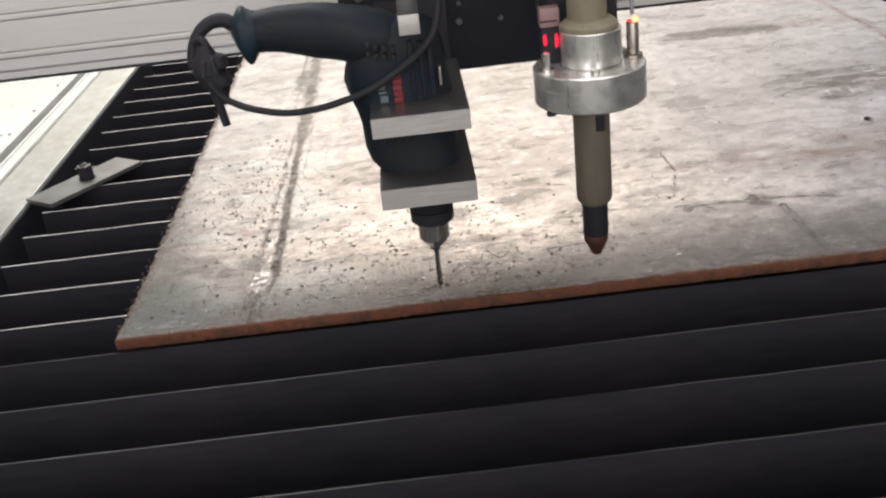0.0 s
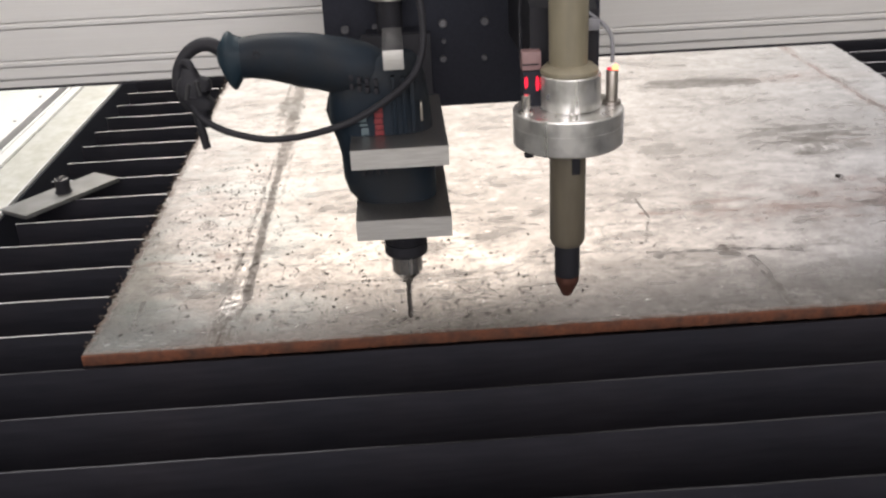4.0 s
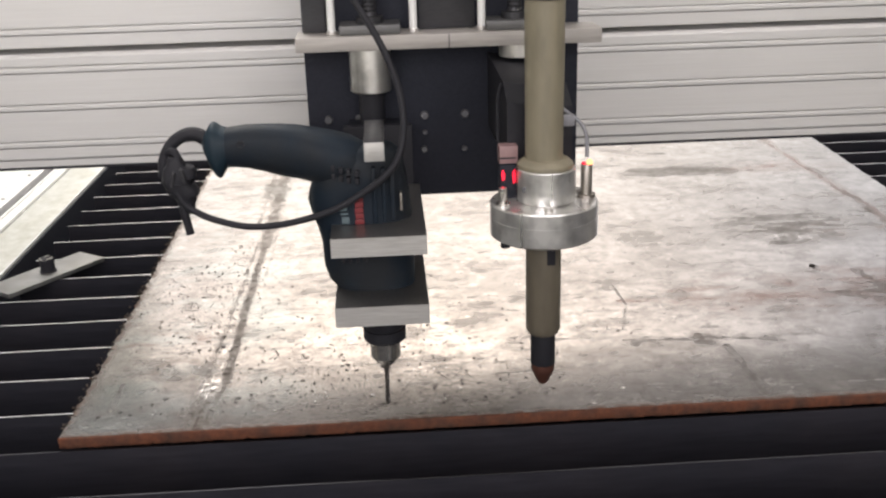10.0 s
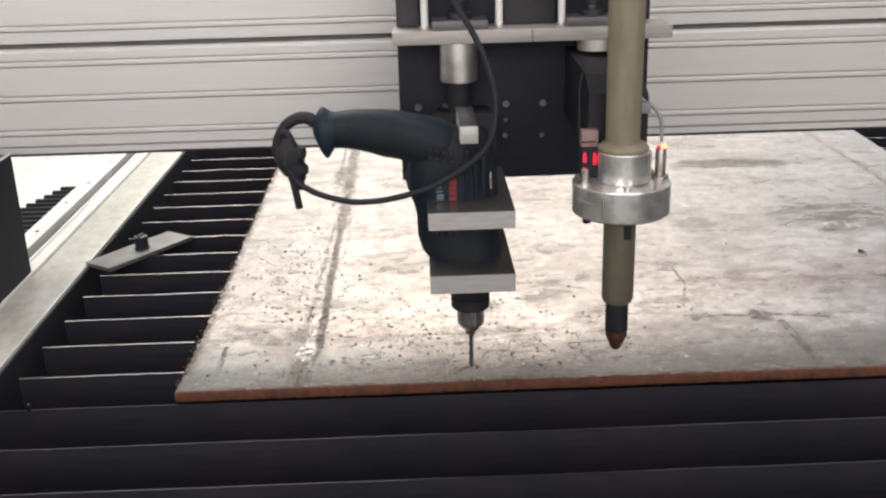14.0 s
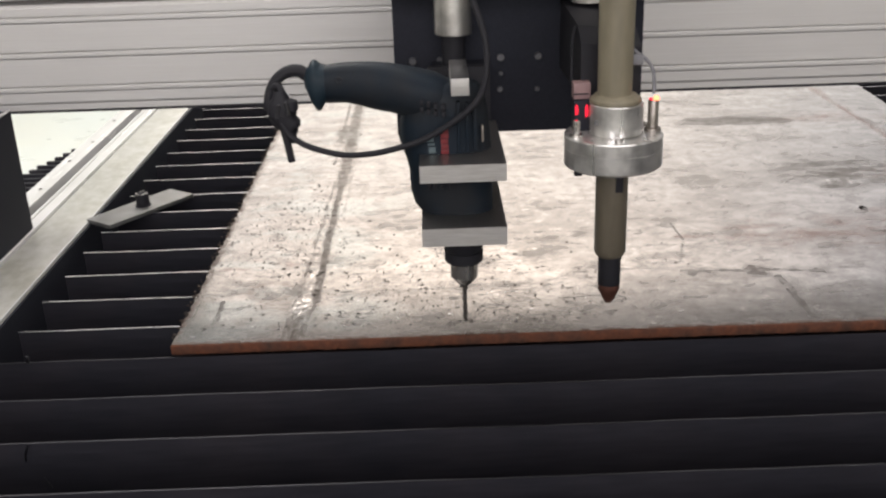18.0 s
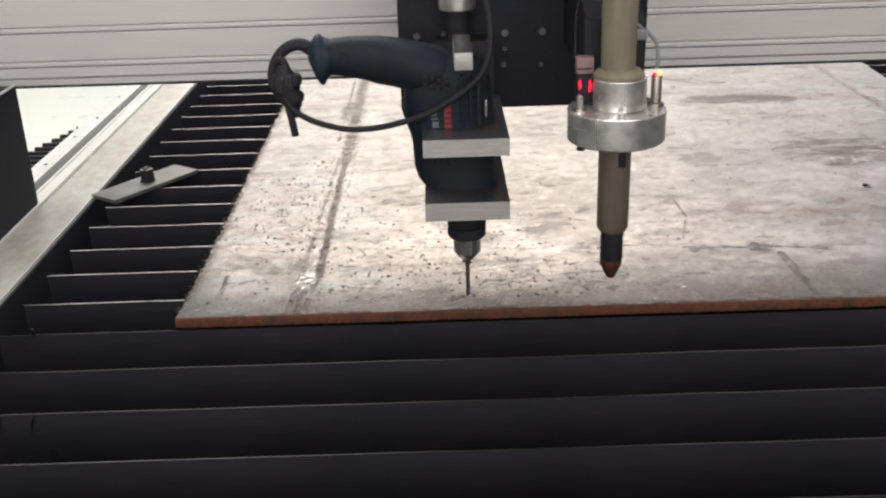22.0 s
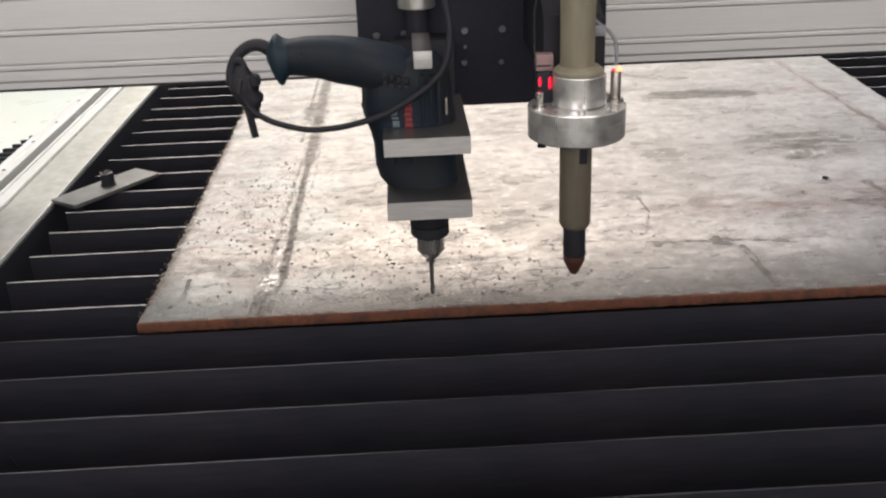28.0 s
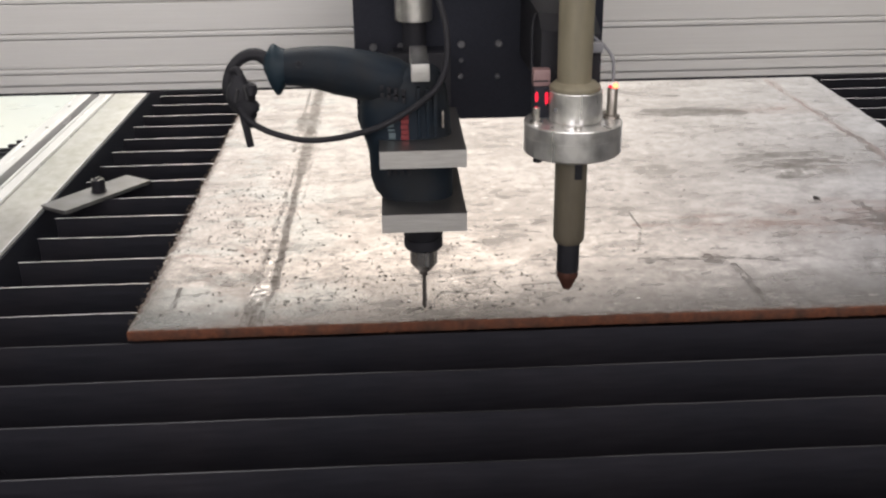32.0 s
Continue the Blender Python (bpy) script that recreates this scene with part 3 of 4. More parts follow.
for x, y, z, pts in ((-0.703, -0.167, -0.0116, [(0.004, -0.0018, 0.001), (0.001, -0.0026, -0.004), (-0.003, -0.0024, -0.013), (-0.0035, -0.0020, -0.021)]), (-0.742, -0.167, -0.0116, [(-0.016, 0.0, 0.004), (-0.006, 0.0, 0.0045), (0.004, -0.0012, 0.009), (0.003, -0.0022, -0.004), (0.0015, -0.0022, -0.016)]), (-0.690, -0.167, -0.0116, [(0.0, -0.0020, -0.043), (0.004, -0.0030, -0.050), (0.007, -0.0022, -0.055)])):
    o = part("slag_thread", tube_bm(pts, 0.0008, 6, 4), M_EDGE_DIM, table, "thin pale slag thread")
    o.location = (x, y, z)
part("weld_tab", box_bm(-0.7705, -0.7670, 0.0182, 0.0218, -0.0112, -0.0015, 0.0006), M_EDGE_DIM, table, "small grey weld tab")

# ---- the plate on the slats ----
random.seed(5)


def bow(x, y):
    """Height of the plate's upper face: the front is raised, more on the left than on the right, a shape added to carry
    the reflected glare forward.
    """
    u = min(1.0, max(0.0, (x + 0.15) / 0.40))
    rise = 0.034 - 0.013 * u * u * (3 - 2 * u)
    t = min(max(y - 0.12, 0.0), 0.12)
    return 0.0024 - rise * (min(y, 0.12) - 0.03 + t - t * t / 0.24)


def plate_outline():
    """The plate seen from above: ragged sides, cleaner front."""
    pts = []
    def run(x0, y0, x1, y1, n, ax, ay):
        for k in range(n):
            t = k / n
            pts.append((x0 + (x1 - x0) * t + random.uniform(-ax, ax), y0 + (y1 - y0) * t + random.uniform(-ay, ay)))
    run(-0.590, 0.030, 0.708, 0.030, 120, 0.001, 0.0006)
    run(0.708, 0.030, 0.800, 1.70, 150, 0.0012, 0.002)
    run(0.800, 1.70, -0.600, 1.70, 30, 0.002, 0.002)
    run(-0.600, 1.70, -0.590, 0.030, 260, 0.0022, 0.002)
    return pts


def plate_bm():
    bm = bmesh.new()
    pts = plate_outline()
    top = [bm.verts.new((x, y, 0.0)) for x, y in pts]
    low = [bm.verts.new((x, y, -0.0115)) for x, y in pts]
    bm.faces.new(top)
    bm.faces.new(low[::-1])
    n = len(pts)
    for k in range(n):
        f = bm.faces.new((top[k], low[k], low[(k + 1) % n], top[(k + 1) % n]))
        f.material_index = 1
    bmesh.ops.recalc_face_normals(bm, faces=bm.faces[:])
    for k in range(20):
        bmesh.ops.bisect_plane(bm, geom=bm.verts[:] + bm.edges[:] + bm.faces[:], dist=1e-6, plane_co=(0, 0.0345 + 0.0110 * k, 0), plane_no=(0, 1, 0))
    for k in range(13):
        bmesh.ops.bisect_plane(bm, geom=bm.verts[:] + bm.edges[:] + bm.faces[:], dist=1e-6, plane_co=(-0.22 + 0.045 * k, 0, 0), plane_no=(1, 0, 0))
    for v in bm.verts:
        if v.co.z > -0.001:
            v.co.z = bow(v.co.x, v.co.y)
    return bm


plate = empty("steel_plate", "scuffed grey steel plate with rusty cut edges on slats", "steel plate")
sheet = part("sheet", plate_bm(), M_PLATE, plate, smooth=30)
sheet.data.materials.append(M_RUST)


def cut_edge_bm():
    """The flame-cut front: narrow upright drag lines and a few beads along the foot."""
    bm = bmesh.new()
    x, cols = -0.5905, []
    while x < 0.708:
        cols.append((x, random.uniform(0.0268, 0.0285), random.uniform(0.0272, 0.0288)))
        x += random.uniform(0.002, 0.005)
    rows = []
    for x, a, c in cols:
        rows.append([bm.verts.new(p) for p in ((x, 0.0305, 0.0020), (x, a + 0.0006, 0.0018), (x, a, 0.0003), (x, c, -0.0085), (x, c + 0.001, -0.0112), (x, 0.0305, -0.0114))])
    for a, c in zip(rows, rows[1:]):
        for k in range(5):
            bm.faces.new((a[k], a[k + 1], c[k + 1], c[k]))
    bmesh.ops.recalc_face_normals(bm, faces=bm.faces[:])
    return bm


part("cut_edge", cut_edge_bm(), M_RUST, plate, "orange rusted flame-cut edge", smooth=60)


def dross_bm():
    """Small hard beads of slag along the left cut."""
    bm = bmesh.new()
    for _ in range(330):
        y = random.uniform(0.05, 1.45)
        x = -0.590 - 0.010 * (y - 0.03) / 1.67 + random.uniform(-0.006, 0.002)
        r = random.uniform(0.0009, 0.0022)
        m = Matrix.Translation((x, y, random.uniform(-0.006, 0.0006))) @ Euler((random.random() * 3, random.random() * 3, random.random() * 3)).to_matrix().to_4x4() @ Matrix.Diagonal((r, r * random.uniform(0.8, 2.2), r * 0.7, 1))
        bmesh.ops.create_icosphere(bm, subdivisions=1, radius=1.0, matrix=m)
    return bm


M_DROSS = mat("brown_slag", (0.05, 0.04, 0.034), 0.8, 0.1, 0.5, 200, (1, 1, 1), 0.3, (0.09, 0.055, 0.035), 60, 0.7)
tagged(part("dross", dross_bm(), M_DROSS, plate, "brown slag beads on the cut"), kind="stuff")

# ---- drill swarf on the plate ----
random.seed(11)


def chips_bm(bright=False):
    verts, faces = [], []
    def chip(x, y, size):
        turn, curl = random.uniform(0, 6.28), random.uniform(0.6, 2.6)
        base, n = len(verts), 4
        for k in range(n + 1):
            a = turn + curl * (k / n - 0.5)
            px, py = x + size * (math.cos(a) - math.cos(turn)), y + size * (math.sin(a) - math.sin(turn))
            lift = 0.0002 + 0.0009 * abs(math.sin(k * 1.3 + turn)) * min(1, size / 0.004)
            w = size * 0.4
            verts.extend(((px, py, 0.0002), (px + w * math.cos(a), py + w * math.sin(a), lift + 0.0003), (px + 0.5 * w * math.cos(a), py + 0.5 * w * math.sin(a), lift + 0.0007)))
        for k in range(n):
            a, c = base + 3 * k, base + 3 * k + 3
            for i in range(3):
                j = (i + 1) % 3
                faces.append((a + i, a + j, c + j, c + i))
        faces.append((base, base + 1, base + 2))
        faces.append((base + 3 * n, base + 3 * n + 2, base + 3 * n + 1))
    count = 0
    while count < (110 if bright else 980):
        if random.random() < 0.6:
            x, y = random.gauss(-0.24, 0.13), abs(random.gauss(0.0, 0.17)) + 0.06
        else:
            x, y = random.gauss(-0.49, 0.055), random.gauss(0.42, 0.16)
        if not (-0.58 < x < 0.16 and 0.05 < y < 1.0):
            continue
        chip(x, y, random.choice((0.0008, 0.001, 0.0012, 0.0014, 0.0017, 0.0021, 0.0028)))
        count += 1
    for _ in range(30 if bright else 70):
        chip(random.uniform(-0.55, 0.68), random.uniform(0.06, 1.3), random.choice((0.001, 0.0014, 0.002)))
    for _ in range(0 if bright else 12):
        chip(-0.219 + random.gauss(0, 0.022), 0.060 + random.gauss(0, 0.010), random.choice((0.0014, 0.002, 0.0026)))
    verts = [(x, y, z + bow(x, y)) for x, y, z in verts]
    me = bpy.data.meshes.new("metal_chips")
    me.from_pydata(verts, [], faces)
    bm = bmesh.new()
    bm.from_mesh(me)
    bpy.data.meshes.remove(me)
    bmesh.ops.recalc_face_normals(bm, faces=bm.faces[:])
    return bm


tagged(part("metal_chips", chips_bm(), M_CHIP, smooth=0), "dark curled drill swarf strewn over the plate", "swarf", kind="stuff")
tagged(part("bright_chips", chips_bm(True), M_STEEL, smooth=0), "few bright steel chips among the dark swarf", "swarf", kind="stuff")
big = [(0.449, 0.446, -0.75)]
for x, y, a in big:
    o = part("swarf_curl", tube_bm([(-0.008, 0.0, 0.0012), (-0.003, 0.0008, 0.0018), (0.002, -0.0006, 0.0018), (0.007, 0.0, 0.0012)], lambda t: 0.0005 + 0.0012 * math.sin(math.pi * min(1.0, t + 0.15)), 6, 4), M_CHIP)
    tagged(o, "short dark steel swarf curl on the plate", "swarf")
    o.matrix_world = pose(x, y, bow(x, y), 0, 0, math.degrees(a))
strand = [(-0.20, 0.10, 0.002), (-0.185, 0.125, 0.006), (-0.170, 0.112, 0.003), (-0.160, 0.135, 0.008), (-0.142, 0.120, 0.004), (-0.128, 0.138, 0.006), (-0.112, 0.122, 0.002)]
tagged(part("swarf_strand", tube_bm([(x, y, z + bow(x, y)) for x, y, z in strand], 0.0004, 5, 5), M_CHIP), "thin tangled steel swarf strand on the plate", "swarf")

# ---- loose flat bar with a bolt ----
flat = empty("flat_bar", "loose grey steel flat bar lying across slats", "flat bar")
bar = box_bm(-0.094, 0.094, -0.031, 0.031, -0.0055, 0.0018, 0.0010)
bar_ob = part("bar", bar, M_FLAT, flat)
bolt = part("bolt", turned_bm([(0.0, 0.0018), (0.0135, 0.0018), (0.0135, 0.0040), (0.0115, 0.0045), (0.0115, 0.0225), (0.0105, 0.0240), (0.0, 0.0240)], 0.0045, 0.0, 18), M_RUBBER, flat, "black socket bolt", smooth=30)
part("ring_burr", tube_bm([(0.0045 + 0.0102 * math.cos(a), 0.0102 * math.sin(a), 0.0244 + 0.0016 * math.sin(3 * a)) for a in [0.4 + 0.45 * k for k in range(14)]], 0.0006, 6, 3), M_STEEL, bolt, "bright metal burr")
flat.matrix_world = pose(-0.7740, 0.594, -0.0058, 0, 0, 55.0)

# ---- dark bars stored on the floor behind the table ----
random.seed(8)
stack = empty("bar_stack", "stack of dark steel bars on the pale floor", "steel bars")
for k in range(12):
    o = part("steel_bar", box_bm(-0.9, 0.0, -0.011, 0.011, 0.0, 0.045, 0.003), M_SLAT, stack)
    o.location = (-2.29 + 0.0185 * k + random.uniform(-0.004, 0.004) + 0.9, 3.12 + 0.068 * k, -0.85)

# ---- gantry ----
BY, BZ = 0.530, 0.1885


def beam_profile():
    """Front of the beam from the bottom up: flats with slots and soft steps between, and a ledge half-way."""
    y = BY
    pts = [(BY + 0.020, BZ), (y + 0.001, BZ), (y, BZ + 0.001)]

    def slot(z, w=0.0024):
        lo, hi = z - w / 2, z + w / 2
        pts.extend(((y, lo), (y + 0.0014, lo), (y + 0.0014, lo - 0.005), (y + 0.014, lo - 0.005), (y + 0.014, hi + 0.003), (y + 0.0014, hi + 0.003), (y + 0.0014, hi), (y, hi)))

    def crease(z, w=0.0026, d=0.0070):
        pts.extend(((y, z - w / 2 - 0.0018), (y + 0.0012, z - w / 2), (y + d, z - w / 2 + 0.0002), (y + d, z + w / 2), (y, z + w / 2)))

    slot(0.2005, 0.0036)
    for z in (0.2190, 0.2745, 0.3305):
        slot(z)
        crease(z + 0.0094)
    pts.extend(((y, 0.3525), (y + 0.0012, 0.3545), (y + 0.0060, 0.3580), (y + 0.045, 0.3606), (y + 0.045, 0.3664)))
    y = BY + 0.004
    pts.extend(((y + 0.001, 0.3664), (y, 0.3674)))
    for z in (0.3852, 0.4400, 0.4950):
        slot(z)
        crease(z + 0.0096)
    pts.extend(((y, 0.62), (BY + 0.19, 0.62), (BY + 0.19, 0.30), (BY + 0.020, 0.30)))
    return pts


gantry = empty("gantry", "wide silver aluminium gantry beam on black end carriages", "gantry")
prof = beam_profile()
part("beam", loft_bm([[(x, y, z) for y, z in prof] for x in (-1.45, 2.35)]), M_BEAM, gantry, "grooved silver aluminium beam", smooth=0)
part("bottom_seal", box_bm(-1.45, 2.35, BY + 0.0015, BY + 0.018, BZ - 0.004, BZ - 0.0001), M_RUBBER, gantry, "thin black strip under the beam")
left = part("end_carriage", box_bm(-1.34, -0.930, -0.45, 0.495, -0.004, 0.1985, 0.002), M_BLACK, gantry, "black steel end carriage")
part("edge_strip", box_bm(-0.9345, -0.9285, -0.45, 0.4945, 0.1986, 0.2012, 0.0006), M_POLISH, left, "bright steel edge strip")
part("end_carriage", box_bm(2.26, 2.6, -0.45, 0.7, -0.03, 0.1985, 0.002), M_BLACK, gantry, "black steel end carriage")

# ---- tool carriage ----
head = empty("tool_carriage", "black tool carriage hung on the gantry beam", "carriage")
part("back_plate", box_bm(-0.2995, 0.0285, 0.222, 0.236, 0.2110, 0.80, 0.001), M_BLACK, head, "black powder-coated back plate")
part("slide_block", box_bm(-0.27, 0.0, 0.2362, BY - 0.001, 0.30, 0.60, 0.003), M_BLACK, head)
shelf = part("shelf", box_bm(-0.3045, 0.0455, 0.165, 0.2215, 0.401, 0.4175, 0.0012), M_SHELF, head, "raw aluminium cross shelf")
part("joint_line", box_bm(-0.1306, -0.1296, 0.1642, 0.1652, 0.4012, 0.4172), M_DARKMETAL, shelf)
for x in (-0.2635, -0.1695, -0.0905, -0.004):
    rod = part("guide_rod", turned_bm([(0, 0.4175), (0.0047, 0.4175), (0.0047, 0.80), (0, 0.80)], x, 0.190, 20), M_POLISH, head, "bright round guide rod")
    part("bushing", turned_bm([(0.0048, 0.4175), (0.0062, 0.4175), (0.0062, 0.4205), (0.0048, 0.4215)], x, 0.190, 20), M_STEEL, rod)
for x0, x1 in ((-0.2545, -0.1845), (-0.0860, -0.0160)):
    blk = part("bearing_block", box_bm(x0, x1, 0.172, 0.2210, 0.4178, 0.4285, 0.002), M_BLOCK, head, "flat grey bearing block")
    xm = (x0 + x1) / 2
    part("lead_screw", turned_bm([(0, 0.4286), (0.016, 0.4286), (0.016, 0.436), (0.009, 0.4365)] + [(0.009 - 0.0012 * (k % 2), 0.4365 + 0.0025 * (k + 1)) for k in range(130)] + [(0, 0.765)], xm, 0.197, 18), M_DARKMETAL, blk, "dark threaded spindle")
part("cover_panel", box_bm(-0.1630, -0.0970, 0.205, 0.2215, 0.4180, 0.78, 0.001), M_DARKMETAL, head, "dark grey cover panel")
part("side_panel", box_bm(-0.2975, -0.2700, 0.205, 0.2215, 0.4180, 0.78, 0.001), M_DARKMETAL, head, "dark grey side panel")


def screw_at(parent, x, z, r, y=0.2215, deep=0.004):
    bm = turned_bm([(0, 0), (r, 0), (r, deep * 0.7), (r * 0.8, deep), (r * 0.45, deep), (r * 0.45, deep * 0.5), (0, deep * 0.5)], sides=16)
    bmesh.ops.transform(bm, matrix=pose(x, y, z, 90), verts=bm.verts)
    return part("screw", bm, M_DULL, parent, "dull steel socket screw")


for x, z, r in ((-0.1590, 0.3125, 0.0052), (-0.1095, 0.3125, 0.0052), (-0.2750, 0.3110, 0.0052), (-0.2390, 0.3120, 0.0042), (-0.1590, 0.2915, 0.0030), (-0.1605, 0.2700, 0.0042), (-0.1110, 0.2690, 0.0036), (0.000, 0.4450, 0.003)):
    screw_at(head, x, z, r)

# ---- drill holder ----
holder = empty("drill_holder", "sawn aluminium drill clamps on a sliding mount", "tool holder")
CX = -0.2185
part("spindle_sleeve", turned_bm([(0.0, 0.3505), (0.0228, 0.3505), (0.0241, 0.3520), (0.0241, 0.4005), (0.0, 0.4008)], CX - 0.0030, 0.1905, 40), M_SLEEVE, holder, "brushed steel spindle sleeve")
part("shaft", turned_bm([(0.0, 0.3106), (0.0150, 0.3106), (0.0150, 0.3504), (0, 0.3504)], CX - 0.0030, 0.1905, 28), M_RUBBER, holder, "black shaft")
part("mount_plate", box_bm(-0.256, -0.176, 0.170, 0.186, 0.130, 0.312, 0.0015), M_RUBBER, holder, "black mount plate")
part("slide_pad", box_bm(-0.250, -0.182, 0.186, 0.2218, 0.225, 0.3105, 0.001), M_BLACK, holder)


def clamp_bm(z0, z1):
    """A square clamp plate with a round seat cut out for the drill and a slit at the side."""
    outer = [(-0.268, -0.022), (-0.1695, -0.022), (-0.1695, 0.169), (-0.268, 0.169)]
    cx, cy, r, n = -0.228, 0.056, 0.034, 28
    bm = bmesh.new()
    rings = []
    for z in (z0, z1):
        ring_in, ring_out = [], []
        for k in range(n):
            a = 2 * math.pi * k / n
            dx, dy = math.cos(a), math.sin(a)
            ring_in.append(bm.verts.new((cx + r * dx, cy + r * dy, z)))
            t = min(((-0.1695 - cx) / dx) if dx > 1e-6 else ((-0.268 - cx) / dx) if dx < -1e-6 else 9, ((0.169 - cy) / dy) if dy > 1e-6 else ((-0.022 - cy) / dy) if dy < -1e-6 else 9)
            ring_out.append(bm.verts.new((cx + t * dx, cy + t * dy, z)))
        corners = {}
        for c in outer:
            corners[c] = bm.verts.new((c[0], c[1], z))
        full = ring_out + list(corners.values())
        full.sort(key=lambda v: math.atan2(v.co.y - cy, v.co.x - cx))
        ring_in.sort(key=lambda v: math.atan2(v.co.y - cy, v.co.x - cx))
        rings.append((ring_in, full, set(corners.values())))
    for ri, fo, cs in rings:
        i = 0
        m = len(fo)
        outs = [v for v in fo if v not in cs]
        for k in range(n):
            a, b2 = outs[k], outs[(k + 1) % n]
            ia, ib = ri[k], ri[(k + 1) % n]
            p, q = fo.index(a), fo.index(b2)
            mid = [fo[(p + j) % m] for j in range(1, (q - p) % m)]
            bm.faces.new([ia, a, *mid, b2, ib])
    (ri0, fo0, _), (ri1, fo1, _) = rings
    for k in range(n):
        bm.faces.new((ri0[k], ri0[(k + 1) % n], ri1[(k + 1) % n], ri1[k]))
    m = len(fo0)
    for k in range(m):
        bm.faces.new((fo0[k], fo0[(k + 1) % m], fo1[(k + 1) % m], fo1[k]))
    bmesh.ops.recalc_face_normals(bm, faces=bm.faces[:])
    return bm


for z0, z1 in ((0.2205, 0.2410), (0.1430, 0.1650)):
    clamp = part("clamp_plate", clamp_bm(z0, z1), M_CLAMP, holder, "sawn aluminium clamp plate", smooth=20)
    # upper and lower faces are darker than the sawn sides
    clamp.data.materials.append(M_CLAMP_FACE)
    for f in clamp.data.polygons:
        f.material_index = 1 if abs(f.normal.z) > 0.9 else 0
stop = part("stop_bar", box_bm(-0.2295, -0.2090, 0.0, 0.1060, 0.3145, 0.3345, 0.0008), M_CLAMP, holder, "square bright stop bar")
stop.data.materials.append(M_DARKMETAL)
for f in stop.data.polygons:
    f.material_index = 1 if f.normal.z > 0.9 else 0

# ---- electric drill ----
drill = empty("electric_drill", "dark teal corded electric drill clamped nose down", "drill")


def ring_xy(x0, x1, z, half, n=32, power=2.6, cy=0.056):
    cx, rx = (x0 + x1) / 2, (x1 - x0) / 2
    pts = []
    for k in range(n):
        a = 2 * math.pi * k / n
        c, s = math.cos(a), math.sin(a)
        pts.append((cx + rx * math.copysign(abs(c) ** (2 / power), c), cy + half * math.copysign(abs(s) ** (2 / power), s), z))
    return pts


housing_rows = [(-0.250, -0.188, 0.1385, 0.026), (-0.256, -0.184, 0.146, 0.031), (-0.2665, -0.1815, 0.162, 0.0335), (-0.276, -0.1815, 0.174, 0.0337), (-0.2805, -0.1815, 0.190, 0.0338), (-0.2812, -0.1815, 0.216, 0.0338), (-0.2845, -0.182, 0.232, 0.0338), (-0.2892, -0.1825, 0.245, 0.0337), (-0.2905, -0.1835, 0.258, 0.033), (-0.2902, -0.185, 0.274, 0.032), (-0.2870, -0.187, 0.290, 0.031), (-0.280, -0.190, 0.3040, 0.029), (-0.270, -0.194, 0.3140, 0.026), (-0.260, -0.200, 0.3190, 0.021), (-0.250, -0.208, 0.3215, 0.013)]
housing = part("motor_housing", loft_bm([ring_xy(x0, x1, z, h) for x0, x1, z, h in housing_rows]), M_TEAL, drill, "dark teal plastic motor housing", smooth=60)


def ring_yz(x, z0, z1, half, n=28, power=2.4, cy=0.056):
    cz, rz = (z0 + z1) / 2, (z1 - z0) / 2
    pts = []
    for k in range(n):
        a = 2 * math.pi * k / n
        c, s = math.cos(a), math.sin(a)
        pts.append((x, cy + half * math.copysign(abs(c) ** (2 / power), c), cz + rz * math.copysign(abs(s) ** (2 / power), s)))
    return pts


grip_rows = [(-0.222, 0.284, 0.3110, 0.018), (-0.232, 0.280, 0.3225, 0.026), (-0.245, 0.276, 0.3300, 0.0300), (-0.262, 0.276, 0.3350, 0.0312), (-0.276, 0.2790, 0.3380, 0.0305), (-0.288, 0.2825, 0.3405, 0.0280), (-0.300, 0.286, 0.3430, 0.0248), (-0.318, 0.2895, 0.3450, 0.0215), (-0.335, 0.2950, 0.3455, 0.0195), (-0.352, 0.2995, 0.3455, 0.019), (-0.366, 0.3015, 0.3440, 0.019), (-0.376, 0.3015, 0.3425, 0.019)]
grip = part("handle", loft_bm([ring_yz(*r) for r in grip_rows]), M_TEAL, drill, "dark teal handle with rubber grip", smooth=60)
collar_rows = [(-0.3740, 0.3015, 0.3435, 0.0195), (-0.3775, 0.2965, 0.3445, 0.0200), (-0.3810, 0.2910, 0.3462, 0.0205), (-0.3840, 0.2900, 0.3490, 0.0208), (-0.3868, 0.2925, 0.3500, 0.0206), (-0.3895, 0.2975, 0.3485, 0.0200), (-0.3925, 0.3040, 0.3440, 0.0185), (-0.3955, 0.3130, 0.3390, 0.0150), (-0.3978, 0.3180, 0.3340, 0.011)]
part("end_collar", loft_bm([ring_yz(*r) for r in collar_rows]), M_COLLAR, grip, "flared teal end collar", smooth=50)
dot = turned_bm([(0, 0), (0.0042, 0), (0.0042, 0.0012), (0.0028, 0.0012), (0.0028, 0.0002), (0, 0.0002)], sides=16)
bmesh.ops.transform(dot, matrix=pose(-0.357, 0.0378, 0.329, 90), verts=dot.verts)
part("screw_hole", dot, M_RUBBER, grip, "round black screw hole")
part("trigger", loft_bm([ring_xy(-0.2935 + 0.003 * abs(t), -0.270, 0.262 + 0.014 * t, 0.011 - 0.002 * abs(t), 16) for t in (-1.0, -0.5, 0.0, 0.5, 1.0)]), M_RUBBER, housing, "black trigger")
